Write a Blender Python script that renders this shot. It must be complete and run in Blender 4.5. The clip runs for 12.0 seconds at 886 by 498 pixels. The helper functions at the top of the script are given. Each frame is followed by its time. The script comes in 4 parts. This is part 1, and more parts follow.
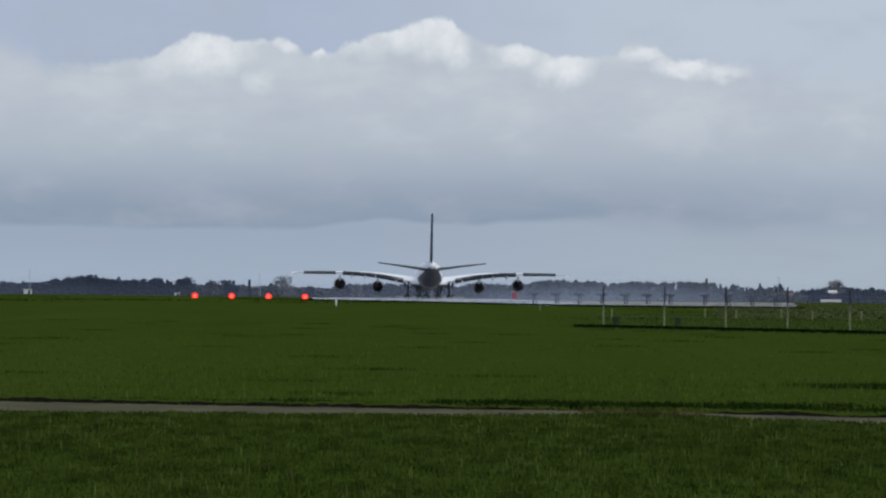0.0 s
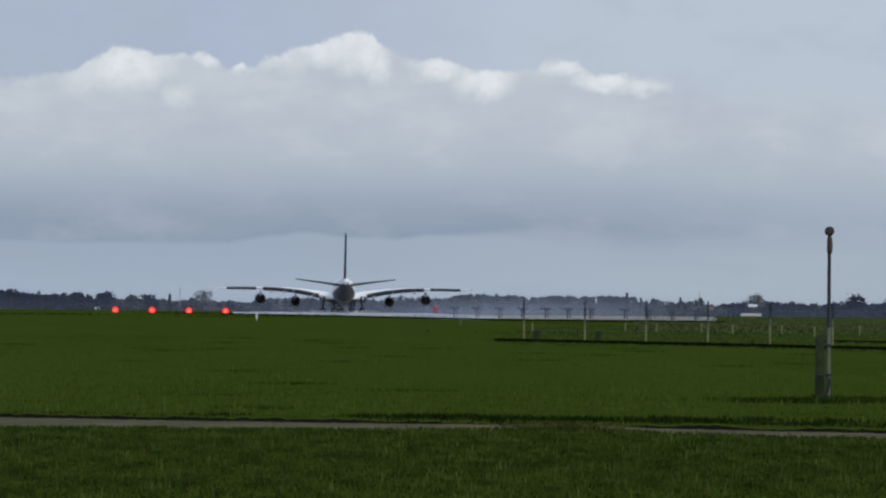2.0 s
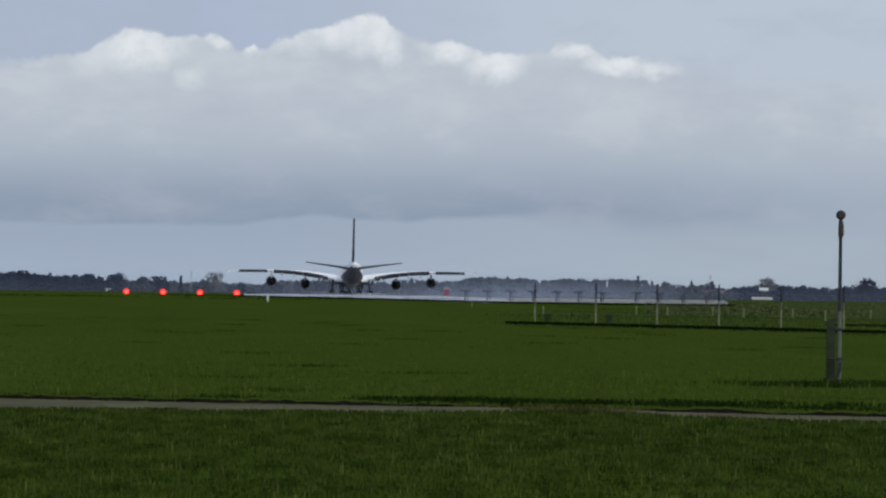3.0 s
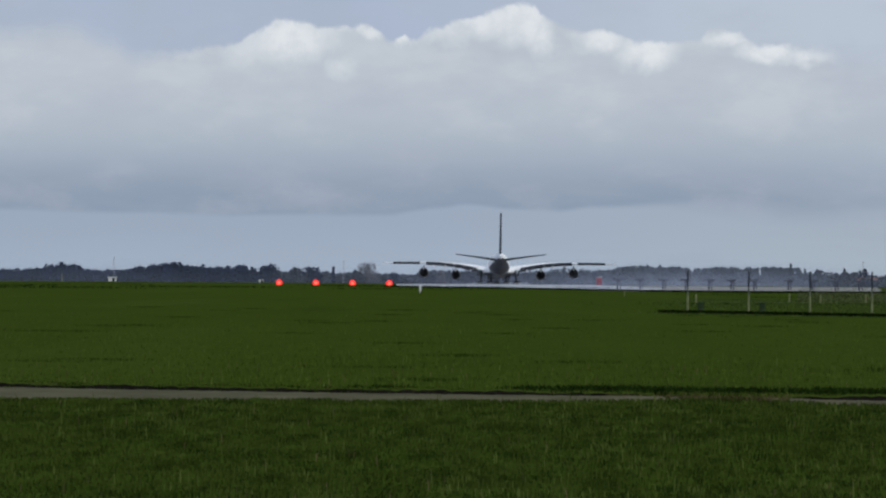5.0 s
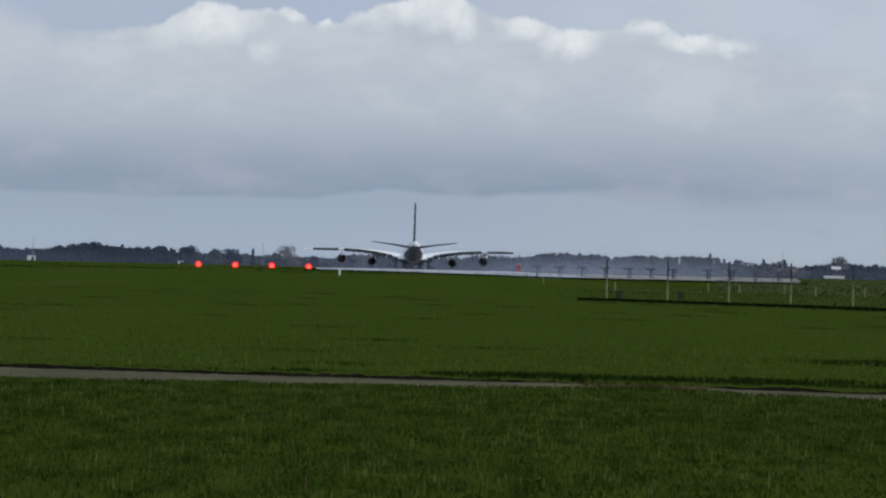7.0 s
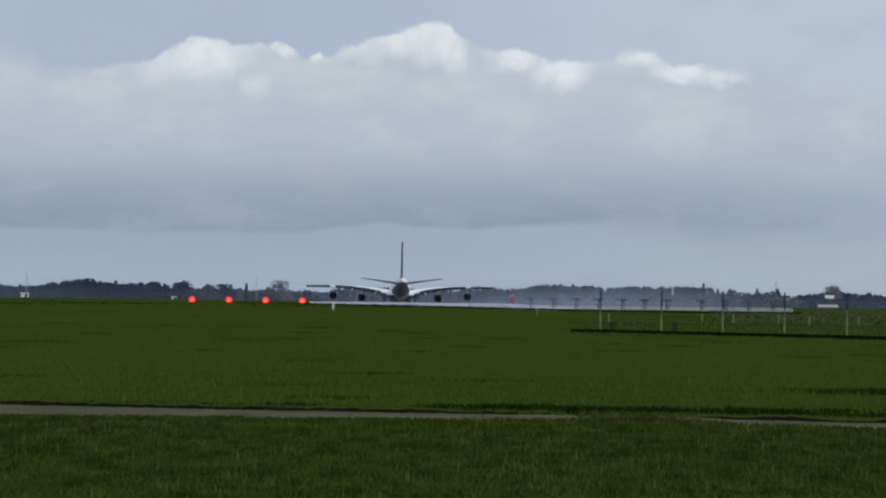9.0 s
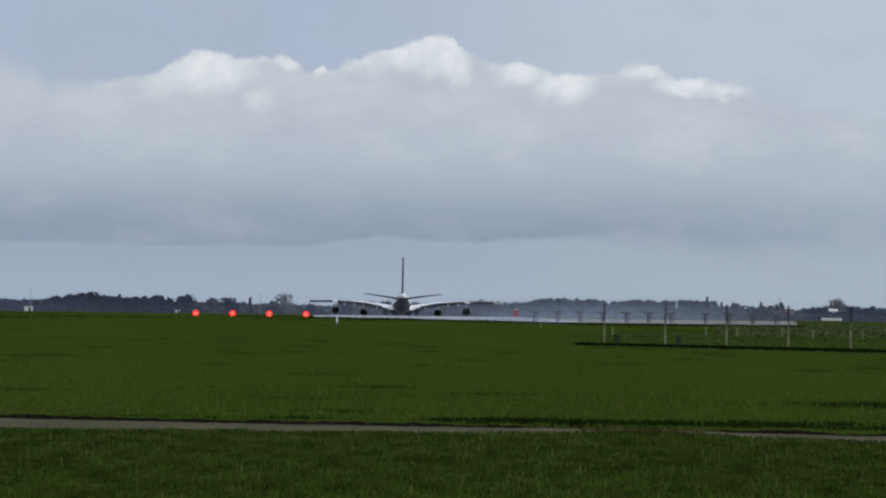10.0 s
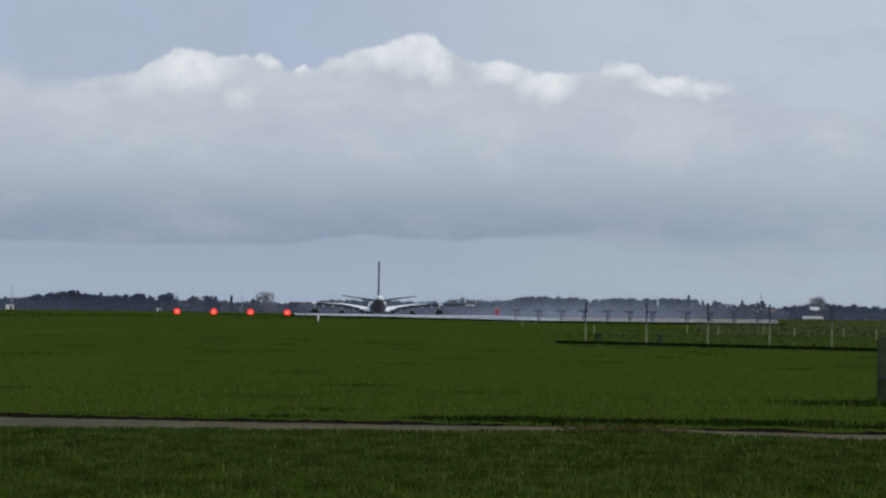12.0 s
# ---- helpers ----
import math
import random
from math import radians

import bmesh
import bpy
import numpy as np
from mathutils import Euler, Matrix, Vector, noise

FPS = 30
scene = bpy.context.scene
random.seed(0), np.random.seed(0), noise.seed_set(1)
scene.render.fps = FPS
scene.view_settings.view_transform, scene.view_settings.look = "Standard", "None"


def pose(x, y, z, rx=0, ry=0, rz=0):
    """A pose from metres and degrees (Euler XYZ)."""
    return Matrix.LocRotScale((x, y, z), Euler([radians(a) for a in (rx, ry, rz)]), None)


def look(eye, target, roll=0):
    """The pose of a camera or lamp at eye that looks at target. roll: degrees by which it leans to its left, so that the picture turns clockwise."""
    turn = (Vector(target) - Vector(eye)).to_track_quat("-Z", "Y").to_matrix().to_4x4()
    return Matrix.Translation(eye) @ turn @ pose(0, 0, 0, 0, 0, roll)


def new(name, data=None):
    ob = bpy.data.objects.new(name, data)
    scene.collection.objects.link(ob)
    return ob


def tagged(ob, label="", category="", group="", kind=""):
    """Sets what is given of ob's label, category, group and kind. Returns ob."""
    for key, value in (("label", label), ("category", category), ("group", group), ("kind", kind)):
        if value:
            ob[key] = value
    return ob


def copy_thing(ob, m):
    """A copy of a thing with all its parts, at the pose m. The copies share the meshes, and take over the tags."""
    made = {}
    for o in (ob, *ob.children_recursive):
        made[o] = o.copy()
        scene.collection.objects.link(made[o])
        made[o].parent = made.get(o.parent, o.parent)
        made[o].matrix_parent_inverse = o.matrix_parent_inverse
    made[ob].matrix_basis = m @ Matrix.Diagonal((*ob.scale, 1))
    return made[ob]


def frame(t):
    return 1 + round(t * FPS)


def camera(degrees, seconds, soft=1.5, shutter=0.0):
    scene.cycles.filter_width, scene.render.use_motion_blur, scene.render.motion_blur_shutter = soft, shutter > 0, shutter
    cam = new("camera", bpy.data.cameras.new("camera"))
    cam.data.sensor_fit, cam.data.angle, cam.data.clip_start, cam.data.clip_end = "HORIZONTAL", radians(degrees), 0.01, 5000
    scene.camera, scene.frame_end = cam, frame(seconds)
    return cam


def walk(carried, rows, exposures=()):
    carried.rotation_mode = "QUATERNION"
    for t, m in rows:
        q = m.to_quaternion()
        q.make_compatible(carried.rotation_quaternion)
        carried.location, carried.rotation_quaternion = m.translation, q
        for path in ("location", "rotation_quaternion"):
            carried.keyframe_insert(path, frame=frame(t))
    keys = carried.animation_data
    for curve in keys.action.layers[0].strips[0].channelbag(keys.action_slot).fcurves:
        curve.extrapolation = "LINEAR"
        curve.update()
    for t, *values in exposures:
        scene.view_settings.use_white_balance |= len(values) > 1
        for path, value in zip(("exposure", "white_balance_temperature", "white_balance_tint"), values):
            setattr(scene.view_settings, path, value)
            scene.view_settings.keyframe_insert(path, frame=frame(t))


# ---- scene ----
EYE = Vector((0.0, 0.0, 1.7))
cam = camera(9.2, 12.0, soft=2.2)


def aim(yaw, pitch, roll):
    """The camera on its spot, turned left by yaw and up by pitch (degrees)."""
    a, b = radians(yaw), radians(pitch)
    way = Vector((-math.sin(a) * math.cos(b), math.cos(a) * math.cos(b), math.sin(b)))
    return look(EYE, EYE + way * 1000, roll)


# a hand-held long zoom: seconds, yaw, pitch, roll
VIEW = (
    (0.0, -0.0000, 0.4763, 0.600), (0.3, -0.0141, 0.4375, 0.652), (0.5, 0.0547, 0.3875, 0.687), (1.0, 0.1131, 0.3195, 0.531),
    (1.2, -0.0094, 0.3049, 0.504), (1.5, -0.2269, 0.3701, 0.464), (1.8, -0.5661, 0.4901, 0.532), (2.0, -0.8253, 0.6316, 0.577),
    (2.2, -0.8716, 0.6340, 0.589), (2.5, -0.7175, 0.4815, 0.608), (2.7, -0.7052, 0.4471, 0.667), (4.3, -0.6885, 0.7817, 1.000),
    (4.5, -0.6683, 0.9347, 1.031), (4.7, -0.0557, 0.7646, 0.778), (5.0, 0.8722, 0.3245, 0.398), (5.2, 1.0240, 0.2760, 0.607),
    (5.5, 0.6529, 0.3426, 0.920), (5.7, 0.1229, 0.4359, 1.011), (6.0, -0.2794, 0.4631, 1.147), (6.2, -0.4198, 0.4382, 1.257),
    (6.5, -0.4473, 0.3633, 1.423), (6.7, -0.3424, 0.3145, 1.382), (7.0, 0.0360, 0.1789, 1.321), (7.2, 0.3279, 0.0862, 1.125),
    (8.8, 0.0868, 0.4897, 0.789), (9.0, -0.0286, 0.5218, 0.736), (9.2, -0.2016, 0.5363, 0.724), (9.5, -0.2512, 0.5931, 0.706),
    (10.0, 0.0118, 0.6613, 0.708), (10.5, 0.1111, 0.6781, 0.685), (11.0, 0.0181, 0.6126, 0.510), (11.5, -0.1202, 0.5960, 0.533),
    (12.0, -0.1827, 0.6461, 0.705))
walk(cam, [(t, aim(*v)) for t, *v in VIEW])

# ---- the lie of the land ----
LENS = 9744.0  # one radian seen through the lens, in the same small units as the bearings below


def rise(d):
    """Height of the ground at a distance d down the field: a faint swell, then a long fall beyond it."""
    if d < 850:
        return 0.0
    if d < 1750:
        s = (d - 850) / 900
        return 0.45 * s * s * (3 - 2 * s)
    if d < 2300:
        return 0.45 - ((d - 1750) / 527) ** 2 * 3.65
    if d < 2700:
        return -3.53 - (d - 2300) * 0.0062
    return -6.0


def spot(u, d, lift=0.0):
    """A place on the ground at bearing u and distance d."""
    return Vector((u / LENS * d, d, rise(d) + lift))


RUN = math.atan(243 / LENS)  # the runway's bearing, left of north


def strip(r, s, lift=0.0):
    """A place in the runway's own frame: r metres across, s metres along."""
    y = s * math.cos(RUN) + r * math.sin(RUN)
    return Vector((r * math.cos(RUN) - s * math.sin(RUN), y, rise(y) + lift))


# ---- world, sun ----
world = bpy.data.worlds.new("sky")
scene.world = world
world.use_nodes = True
WN, WL = world.node_tree.nodes, world.node_tree.links
WN.clear()


def wire(tree, value, socket):
    if isinstance(value, (int, float)):
        socket.default_value = value
    else:
        tree.links.new(value, socket)


def calc(tree, op, a, b=0.0, c=0.0, clamp=False):
    n = tree.nodes.new("ShaderNodeMath")
    n.operation, n.use_clamp = op, clamp
    for v, s in zip((a, b, c), n.inputs):
        wire(tree, v, s)
    return n.outputs[0]


def smooth(tree, value, low, high, to_low=0.0, to_high=1.0):
    n = tree.nodes.new("ShaderNodeMapRange")
    n.interpolation_type = "SMOOTHSTEP"
    for v, k in zip((value, low, high, to_low, to_high), range(5)):
        wire(tree, v, n.inputs[k])
    return n.outputs[0]


def blend(tree, fac, a, b, mode="MIX"):
    n = tree.nodes.new("ShaderNodeMix")
    n.data_type, n.blend_type = "RGBA", mode
    wire(tree, fac, n.inputs[0])
    for v, s in ((a, n.inputs[6]), (b, n.inputs[7])):
        if isinstance(v, tuple):
            s.default_value = (*v, 1)
        else:
            tree.links.new(v, s)
    return n.outputs[2]


def noise_at(tree, vector, scale, detail=4.0, rough=0.55, warp=0.0):
    n = tree.nodes.new("ShaderNodeTexNoise")
    n.inputs["Scale"].default_value, n.inputs["Detail"].default_value = scale, detail
    n.inputs["Roughness"].default_value, n.inputs["Distortion"].default_value = rough, warp
    if vector is not None:
        tree.links.new(vector, n.inputs["Vector"])
    return n.outputs["Fac"]


def profile(tree, value, low, high, stops, top):
    """A height read off a smooth line of (bearing, height) stops."""
    n = tree.nodes.new("ShaderNodeValToRGB")
    n.color_ramp.interpolation = "B_SPLINE" if len(stops) < 12 else "EASE"
    ends = n.color_ramp.elements
    for k, (p, h) in enumerate(stops):
        q = (p - low) / (high - low)
        e = ends[k] if k < 2 else ends.new(q)
        if k < 2:
            e.position = q
        e.color = (h / top, h / top, h / top, 1)
    f = calc(tree, "DIVIDE", calc(tree, "SUBTRACT", value, low), high - low)
    tree.links.new(f, n.inputs[0])
    return calc(tree, "MULTIPLY", n.outputs[0], top)


def build_sky():
    tree = world.node_tree
    way = WN.new("ShaderNodeTexCoord").outputs["Generated"]
    split = WN.new("ShaderNodeSeparateXYZ")
    WL.new(way, split.inputs[0])
    az = calc(tree, "MULTIPLY", calc(tree, "ARCTAN2", split.outputs[0], split.outputs[1]), LENS)
    el = calc(tree, "MULTIPLY", calc(tree, "ARCSINE", split.outputs[2]), LENS)
    # the cloud pattern lives on a flattened map of bearing and height
    flat = WN.new("ShaderNodeCombineXYZ")
    WL.new(calc(tree, "DIVIDE", az, 100.0), flat.inputs[0])
    WL.new(calc(tree, "DIVIDE", el, 100.0), flat.inputs[1])
    wide = WN.new("ShaderNodeCombineXYZ")
    WL.new(calc(tree, "DIVIDE", az, 420.0), wide.inputs[0])
    WL.new(calc(tree, "DIVIDE", el, 90.0), wide.inputs[1])
    puff = noise_at(tree, flat.outputs[0], 1.5, 5.0, 0.55)
    fine = noise_at(tree, flat.outputs[0], 4.2, 4.0, 0.55)
    streak = noise_at(tree, wide.outputs[0], 1.6, 5.0, 0.55, 0.4)
    mid = WN.new("ShaderNodeCombineXYZ")
    WL.new(calc(tree, "DIVIDE", az, 190.0), mid.inputs[0])
    WL.new(calc(tree, "DIVIDE", el, 95.0), mid.inputs[1])
    fold = noise_at(tree, mid.outputs[0], 1.1, 6.0, 0.55)
    bulk = noise_at(tree, flat.outputs[0], 0.55, 4.0, 0.5)

    # high sky: real daylight blue behind a veil of grey
    sky = WN.new("ShaderNodeTexSky")
    sky.sky_type, sky.sun_disc = "NISHITA", False
    sky.sun_elevation, sky.sun_rotation = radians(40), radians(150)
    blue = blend(tree, 1.0, sky.outputs[0], (0.06, 0.06, 0.06), "MULTIPLY")
    high = blend(tree, smooth(tree, bulk, 0.3, 0.7, 0.8, 0.97), blue, (0.405, 0.478, 0.625))
    high = blend(tree, smooth(tree, az, -350.0, 500.0, 0.0, 0.75), high, (0.515, 0.58, 0.665))

    high = blend(tree, smooth(tree, fold, 0.48, 0.68, 0.0, 0.4), high, (0.43, 0.485, 0.585))

    # the outline of the cumulus heads along the horizon
    heads = profile(tree, az, -1400.0, 1400.0, (
        (-1400, 420), (-900, 455), (-820, 470), (-740, 445), (-690, 414), (-600, 410), (-520, 420), (-475, 446), (-438, 464), (-405, 461),
        (-348, 449), (-312, 451), (-288, 458), (-262, 441), (-243, 424), (-218, 440), (-203, 427), (-168, 450), (-98, 471), (-38, 492), (5, 494),
        (30, 470), (60, 455), (112, 449), (165, 440), (185, 430), (245, 428), (300, 434), (322, 455), (362, 446), (412, 423), (1400, 385)), 600.0)
    ragged = calc(tree, "MULTIPLY", calc(tree, "SUBTRACT", puff, 0.5), 20.0)
    ragged2 = calc(tree, "MULTIPLY", calc(tree, "SUBTRACT", fine, 0.5), 20.0)
    top = calc(tree, "ADD", heads, calc(tree, "ADD", ragged, ragged2))
    depth = calc(tree, "SUBTRACT", top, el)
    crisp = smooth(tree, az, 430.0, 640.0, 12.0, 80.0)
    crisp = calc(tree, "ADD", crisp, smooth(tree, az, -560.0, -720.0, 0.0, 45.0))
    mask = smooth(tree, depth, 0.0, crisp)

    # the grey body, darker towards its flat base
    body = blend(tree, smooth(tree, el, 130.0, 300.0), (0.258, 0.325, 0.425), (0.455, 0.515, 0.59))
    body = blend(tree, smooth(tree, calc(tree, "MULTIPLY_ADD", calc(tree, "SUBTRACT", streak, 0.5), 90.0, el), 250.0, 390.0), body, (0.51, 0.565, 0.63))
    body = blend(tree, smooth(tree, streak, 0.35, 0.7, 0.0, 0.22), body, (0.40, 0.44, 0.53))
    body = blend(tree, smooth(tree, az, 300.0, 900.0, 0.0, 0.40), body, (0.45, 0.515, 0.59))
    body = blend(tree, smooth(tree, fold, 0.45, 0.70, 0.0, 0.40), body, (0.41, 0.45, 0.54))
    body = blend(tree, calc(tree, "MULTIPLY", smooth(tree, fold, 0.52, 0.32, 0.0, 0.45), smooth(tree, el, 190.0, 330.0)), body, (0.58, 0.62, 0.67))
    # bright heads where the light catches the upper folds: bearing, height, half width, half height, strength
    billow = noise_at(tree, flat.outputs[0], 2.2, 5.0, 0.55)
    drift = noise_at(tree, flat.outputs[0], 1.3, 3.0, 0.5, 0.6)
    bent = calc(tree, "MULTIPLY_ADD", calc(tree, "SUBTRACT", drift, 0.5), 70.0, az)
    raised = calc(tree, "MULTIPLY_ADD", calc(tree, "SUBTRACT", billow, 0.5), 60.0, el)
    lit = 0.0
    for a, h, wide_by, tall_by, strong in (
            (-428, 430, 95, 46, 1.0), (-488, 404, 55, 28, 0.5), (-318, 446, 45, 14, 0.6), (-284, 444, 30, 14, 0.8), (-219, 430, 22, 18, 0.95),
            (-330, 372, 28, 20, 0.45), (-148, 446, 60, 34, 0.6), (-70, 466, 66, 40, 0.9), (-10, 465, 54, 54, 1.0), (20, 434, 34, 42, 0.85),
            (134, 430, 52, 28, 0.95), (210, 404, 54, 36, 1.0), (364, 434, 52, 20, 0.85), (428, 408, 66, 22, 1.0), (495, 404, 52, 20, 0.8),
            (552, 422, 40, 26, 0.3), (-640, 400, 50, 14, 0.3)):
        dx = calc(tree, "DIVIDE", calc(tree, "SUBTRACT", bent, a), wide_by)
        dy = calc(tree, "DIVIDE", calc(tree, "SUBTRACT", raised, h), tall_by)
        far = calc(tree, "SQRT", calc(tree, "MULTIPLY_ADD", dx, dx, calc(tree, "MULTIPLY", dy, dy)))
        lit = calc(tree, "MAXIMUM", smooth(tree, far, 1.35, 0.15, 0.0, strong), lit)
    body = blend(tree, calc(tree, "MULTIPLY", lit, smooth(tree, fine, 0.3, 0.6, 0.7, 1.0)), body, (0.735, 0.775, 0.81))
    cloud = blend(tree, mask, high, body)

    # the paler gap under the base of the cloud
    base = profile(tree, az, -1400.0, 1400.0, (
        (-1400, 128), (-900, 124), (-784, 118), (-560, 116), (-260, 117), (-150, 131), (-110, 138), (-30, 130), (50, 126), (120, 134), (280, 148), (1400, 168)), 600.0)
    under = calc(tree, "ADD", base, calc(tree, "MULTIPLY", calc(tree, "SUBTRACT", streak, 0.5), 16.0))
    gap = smooth(tree, calc(tree, "SUBTRACT", under, el), -4.0, smooth(tree, az, 100.0, 560.0, 8.0, 70.0))
    low = blend(tree, smooth(tree, el, 120.0, 0.0), (0.325, 0.395, 0.505), (0.355, 0.43, 0.54))
    low = blend(tree, smooth(tree, az, -300.0, 700.0, 0.0, 0.8), low, (0.385, 0.45, 0.52))
    low = blend(tree, smooth(tree, streak, 0.4, 0.7, 0.0, 0.3), low, (0.33, 0.385, 0.475))
    whole = blend(tree, gap, cloud, low)
    ground_side = smooth(tree, el, -200.0, -20.0)
    whole = blend(tree, ground_side, (0.05, 0.07, 0.03), whole)
    back = WN.new("ShaderNodeBackground")
    WL.new(whole, back.inputs[0])
    back.inputs[1].default_value = 1.0
    WL.new(back.outputs[0], WN.new("ShaderNodeOutputWorld").inputs[0])


build_sky()
sun = new("sun", bpy.data.lights.new("sun", "SUN"))
sun.data.energy, sun.data.angle, sun.data.color = 1.35, radians(25), (1.0, 0.96, 0.90)
sun.matrix_world = look((40, -70, 68), (0, 0, 0))
scene.view_settings.exposure = 0.0


# ---- materials ----
def material(name, base, rough=0.6, metal=0.0, vary=0.25, scale=6.0, fine=40.0, bump=0.0, glow=None, power=0.0, tint=None, island=0.0, space="Object", squash=1.0):
    """A surface with two scales of variation, and fine relief."""
    m = bpy.data.materials.new(name)
    m.use_nodes = True
    t = m.node_tree
    b = t.nodes["Principled BSDF"]
    where = t.nodes.new("ShaderNodeTexCoord").outputs[space]
    if squash != 1.0:
        flat = t.nodes.new("ShaderNodeMapping")
        flat.inputs["Scale"].default_value = (1.0, squash, 1.0)
        t.links.new(where, flat.inputs[0])
        where = flat.outputs[0]
    big, small = noise_at(t, where, scale, 4.0), noise_at(t, where, fine, 3.0)
    dark = tuple(c * (1 - vary) for c in base)
    light = tint or tuple(min(1.0, c * (1 + vary)) for c in base)
    col = blend(t, smooth(t, big, 0.3, 0.7), dark, light)
    col = blend(t, smooth(t, small, 0.3, 0.7, 0.0, 0.5), col, base)
    if island:
        geo = t.nodes.new("ShaderNodeNewGeometry")
        col = blend(t, calc(t, "MULTIPLY", geo.outputs["Random Per Island"], island), col, tuple(c * 0.35 for c in base))
    t.links.new(col, b.inputs["Base Color"])
    t.links.new(smooth(t, small, 0.2, 0.8, max(0.0, rough - 0.08), min(1.0, rough + 0.08)), b.inputs["Roughness"])
    b.inputs["Metallic"].default_value = metal
    if bump:
        n = t.nodes.new("ShaderNodeBump")
        n.inputs["Strength"].default_value, n.inputs["Distance"].default_value = 0.6, bump
        t.links.new(small, n.inputs["Height"])
        t.links.new(n.outputs[0], b.inputs["Normal"])
    if glow:
        b.inputs["Emission Color"].default_value, b.inputs["Emission Strength"].default_value = (*glow, 1), power
    return m


def grass_ground():
    m = bpy.data.materials.new("mown_grass")
    m.use_nodes = True
    t = m.node_tree
    b = t.nodes["Principled BSDF"]
    where = t.nodes.new("ShaderNodeTexCoord").outputs["Object"]
    squash = t.nodes.new("ShaderNodeMapping")
    squash.inputs["Scale"].default_value = (1.0, 0.12, 1.0)
    t.links.new(where, squash.inputs[0])
    patch = noise_at(t, squash.outputs[0], 0.16, 5.0, 0.6)
    tuft = noise_at(t, squash.outputs[0], 1.3, 5.0, 0.65)
    blade = noise_at(t, where, 9.0, 4.0, 0.7)
    mottle = noise_at(t, squash.outputs[0], 3.2, 4.0, 0.6)
    long = t.nodes.new("ShaderNodeMapping")
    long.inputs["Scale"].default_value = (1.0, 0.05, 1.0)
    t.links.new(where, long.inputs[0])
    sward = noise_at(t, long.outputs[0], 0.09, 5.0, 0.6)
    col = blend(t, smooth(t, patch, 0.3, 0.7), (0.0362, 0.0596, 0.00765), (0.0427, 0.0677, 0.00926))
    col = blend(t, smooth(t, tuft, 0.46, 0.66, 0.0, 0.32), col, (0.0274, 0.0507, 0.00725))
    col = blend(t, smooth(t, blade, 0.35, 0.7, 0.0, 0.45), col, (0.0483, 0.0693, 0.0109))
    col = blend(t, smooth(t, mottle, 0.50, 0.66, 0.0, 0.25), col, (0.0242, 0.0419, 0.00644))
    col = blend(t, smooth(t, sward, 0.54, 0.68, 0.0, 0.5), col, (0.0532, 0.0757, 0.0145))
    col = blend(t, smooth(t, sward, 0.44, 0.32, 0.0, 0.5), col, (0.0242, 0.0451, 0.00725))
    t.links.new(col, b.inputs["Base Color"])
    b.inputs["Roughness"].default_value = 1.0
    b.inputs["Specular IOR Level"].default_value = 0.0
    n = t.nodes.new("ShaderNodeBump")
    n.inputs["Strength"].default_value, n.inputs["Distance"].default_value = 0.5, 0.06
    t.links.new(blade, n.inputs["Height"])
    t.links.new(n.outputs[0], b.inputs["Normal"])
    return m


GRASS = grass_ground()


def blade_mat(name, base, light, apart=0.3):
    m = material(name, base, 0.85, vary=0.5, scale=2.2, fine=7.0, tint=light, island=apart, squash=0.14)
    m.node_tree.nodes["Principled BSDF"].inputs["Specular IOR Level"].default_value = 0.0
    return m


BLADES = blade_mat("grass_blades", (0.046, 0.0737, 0.0119), (0.0582, 0.0883, 0.0155), 0.15)
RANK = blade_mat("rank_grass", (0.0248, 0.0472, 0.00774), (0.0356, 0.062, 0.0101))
HOLLOW = blade_mat("coarse_grass", (0.0155, 0.031, 0.00581), (0.0217, 0.0403, 0.00736))
TALLPALE = blade_mat("pale_far_grass", (0.0859, 0.109, 0.0408), (0.0986, 0.122, 0.0474), 0.1)
# Grass darkened almost to black: shade of ditches and verge as blade colour.
SHADEGRASS = blade_mat("shade_dark_grass", (0.00697, 0.0147, 0.0031), (0.0116, 0.0225, 0.00465))
FRESH = blade_mat("fresh_grass", (0.0846, 0.122, 0.0265), (0.103, 0.14, 0.0338), 0.2)
MIDGRASS = blade_mat("tuft_blades", (0.0434, 0.0759, 0.0108), (0.0527, 0.0867, 0.0124), 0.12)
ROUGH = blade_mat("rough_blades", (0.0635, 0.102, 0.0225), (0.0821, 0.122, 0.0294), 0.2)
LAWN = blade_mat("lawn_blades", (0.0666, 0.107, 0.0147), (0.0774, 0.118, 0.0178), 0.12)
STRAW = blade_mat("dry_grass", (0.108, 0.0929, 0.0387), (0.139, 0.12, 0.0581))


def matte(m):
    m.node_tree.nodes["Principled BSDF"].inputs["Specular IOR Level"].default_value = 0.0
    return m


GRAVEL = material("gravel", (0.102, 0.0972, 0.0616), 0.95, vary=0.28, scale=0.8, fine=14.0, bump=0.02, tint=(0.122, 0.115, 0.0729))
matte(GRAVEL)
SOIL = material("bare_soil", (0.012, 0.0105, 0.008), 1.0, vary=0.4, scale=1.5, fine=14.0, bump=0.03)
matte(SOIL)
TARMAC = material("wet_runway", (0.27, 0.27, 0.28), 0.32, vary=0.2, scale=0.02, fine=0.3)
CONCRETE = material("pale_concrete", (0.243, 0.239, 0.227), 0.75, vary=0.15, scale=0.03, fine=0.4)
WHITE = material("white_aircraft_paint", (0.94, 0.945, 0.95), 0.32, vary=0.05, scale=0.4, fine=3.0)
# Near-black base for flaps, ailerons and tailplane; the wings take the pale one.
GREY = material("near_black_flap_tailplane", (0.01548, 0.0172, 0.0215), 0.42, vary=0.12, scale=0.4, fine=4.0)
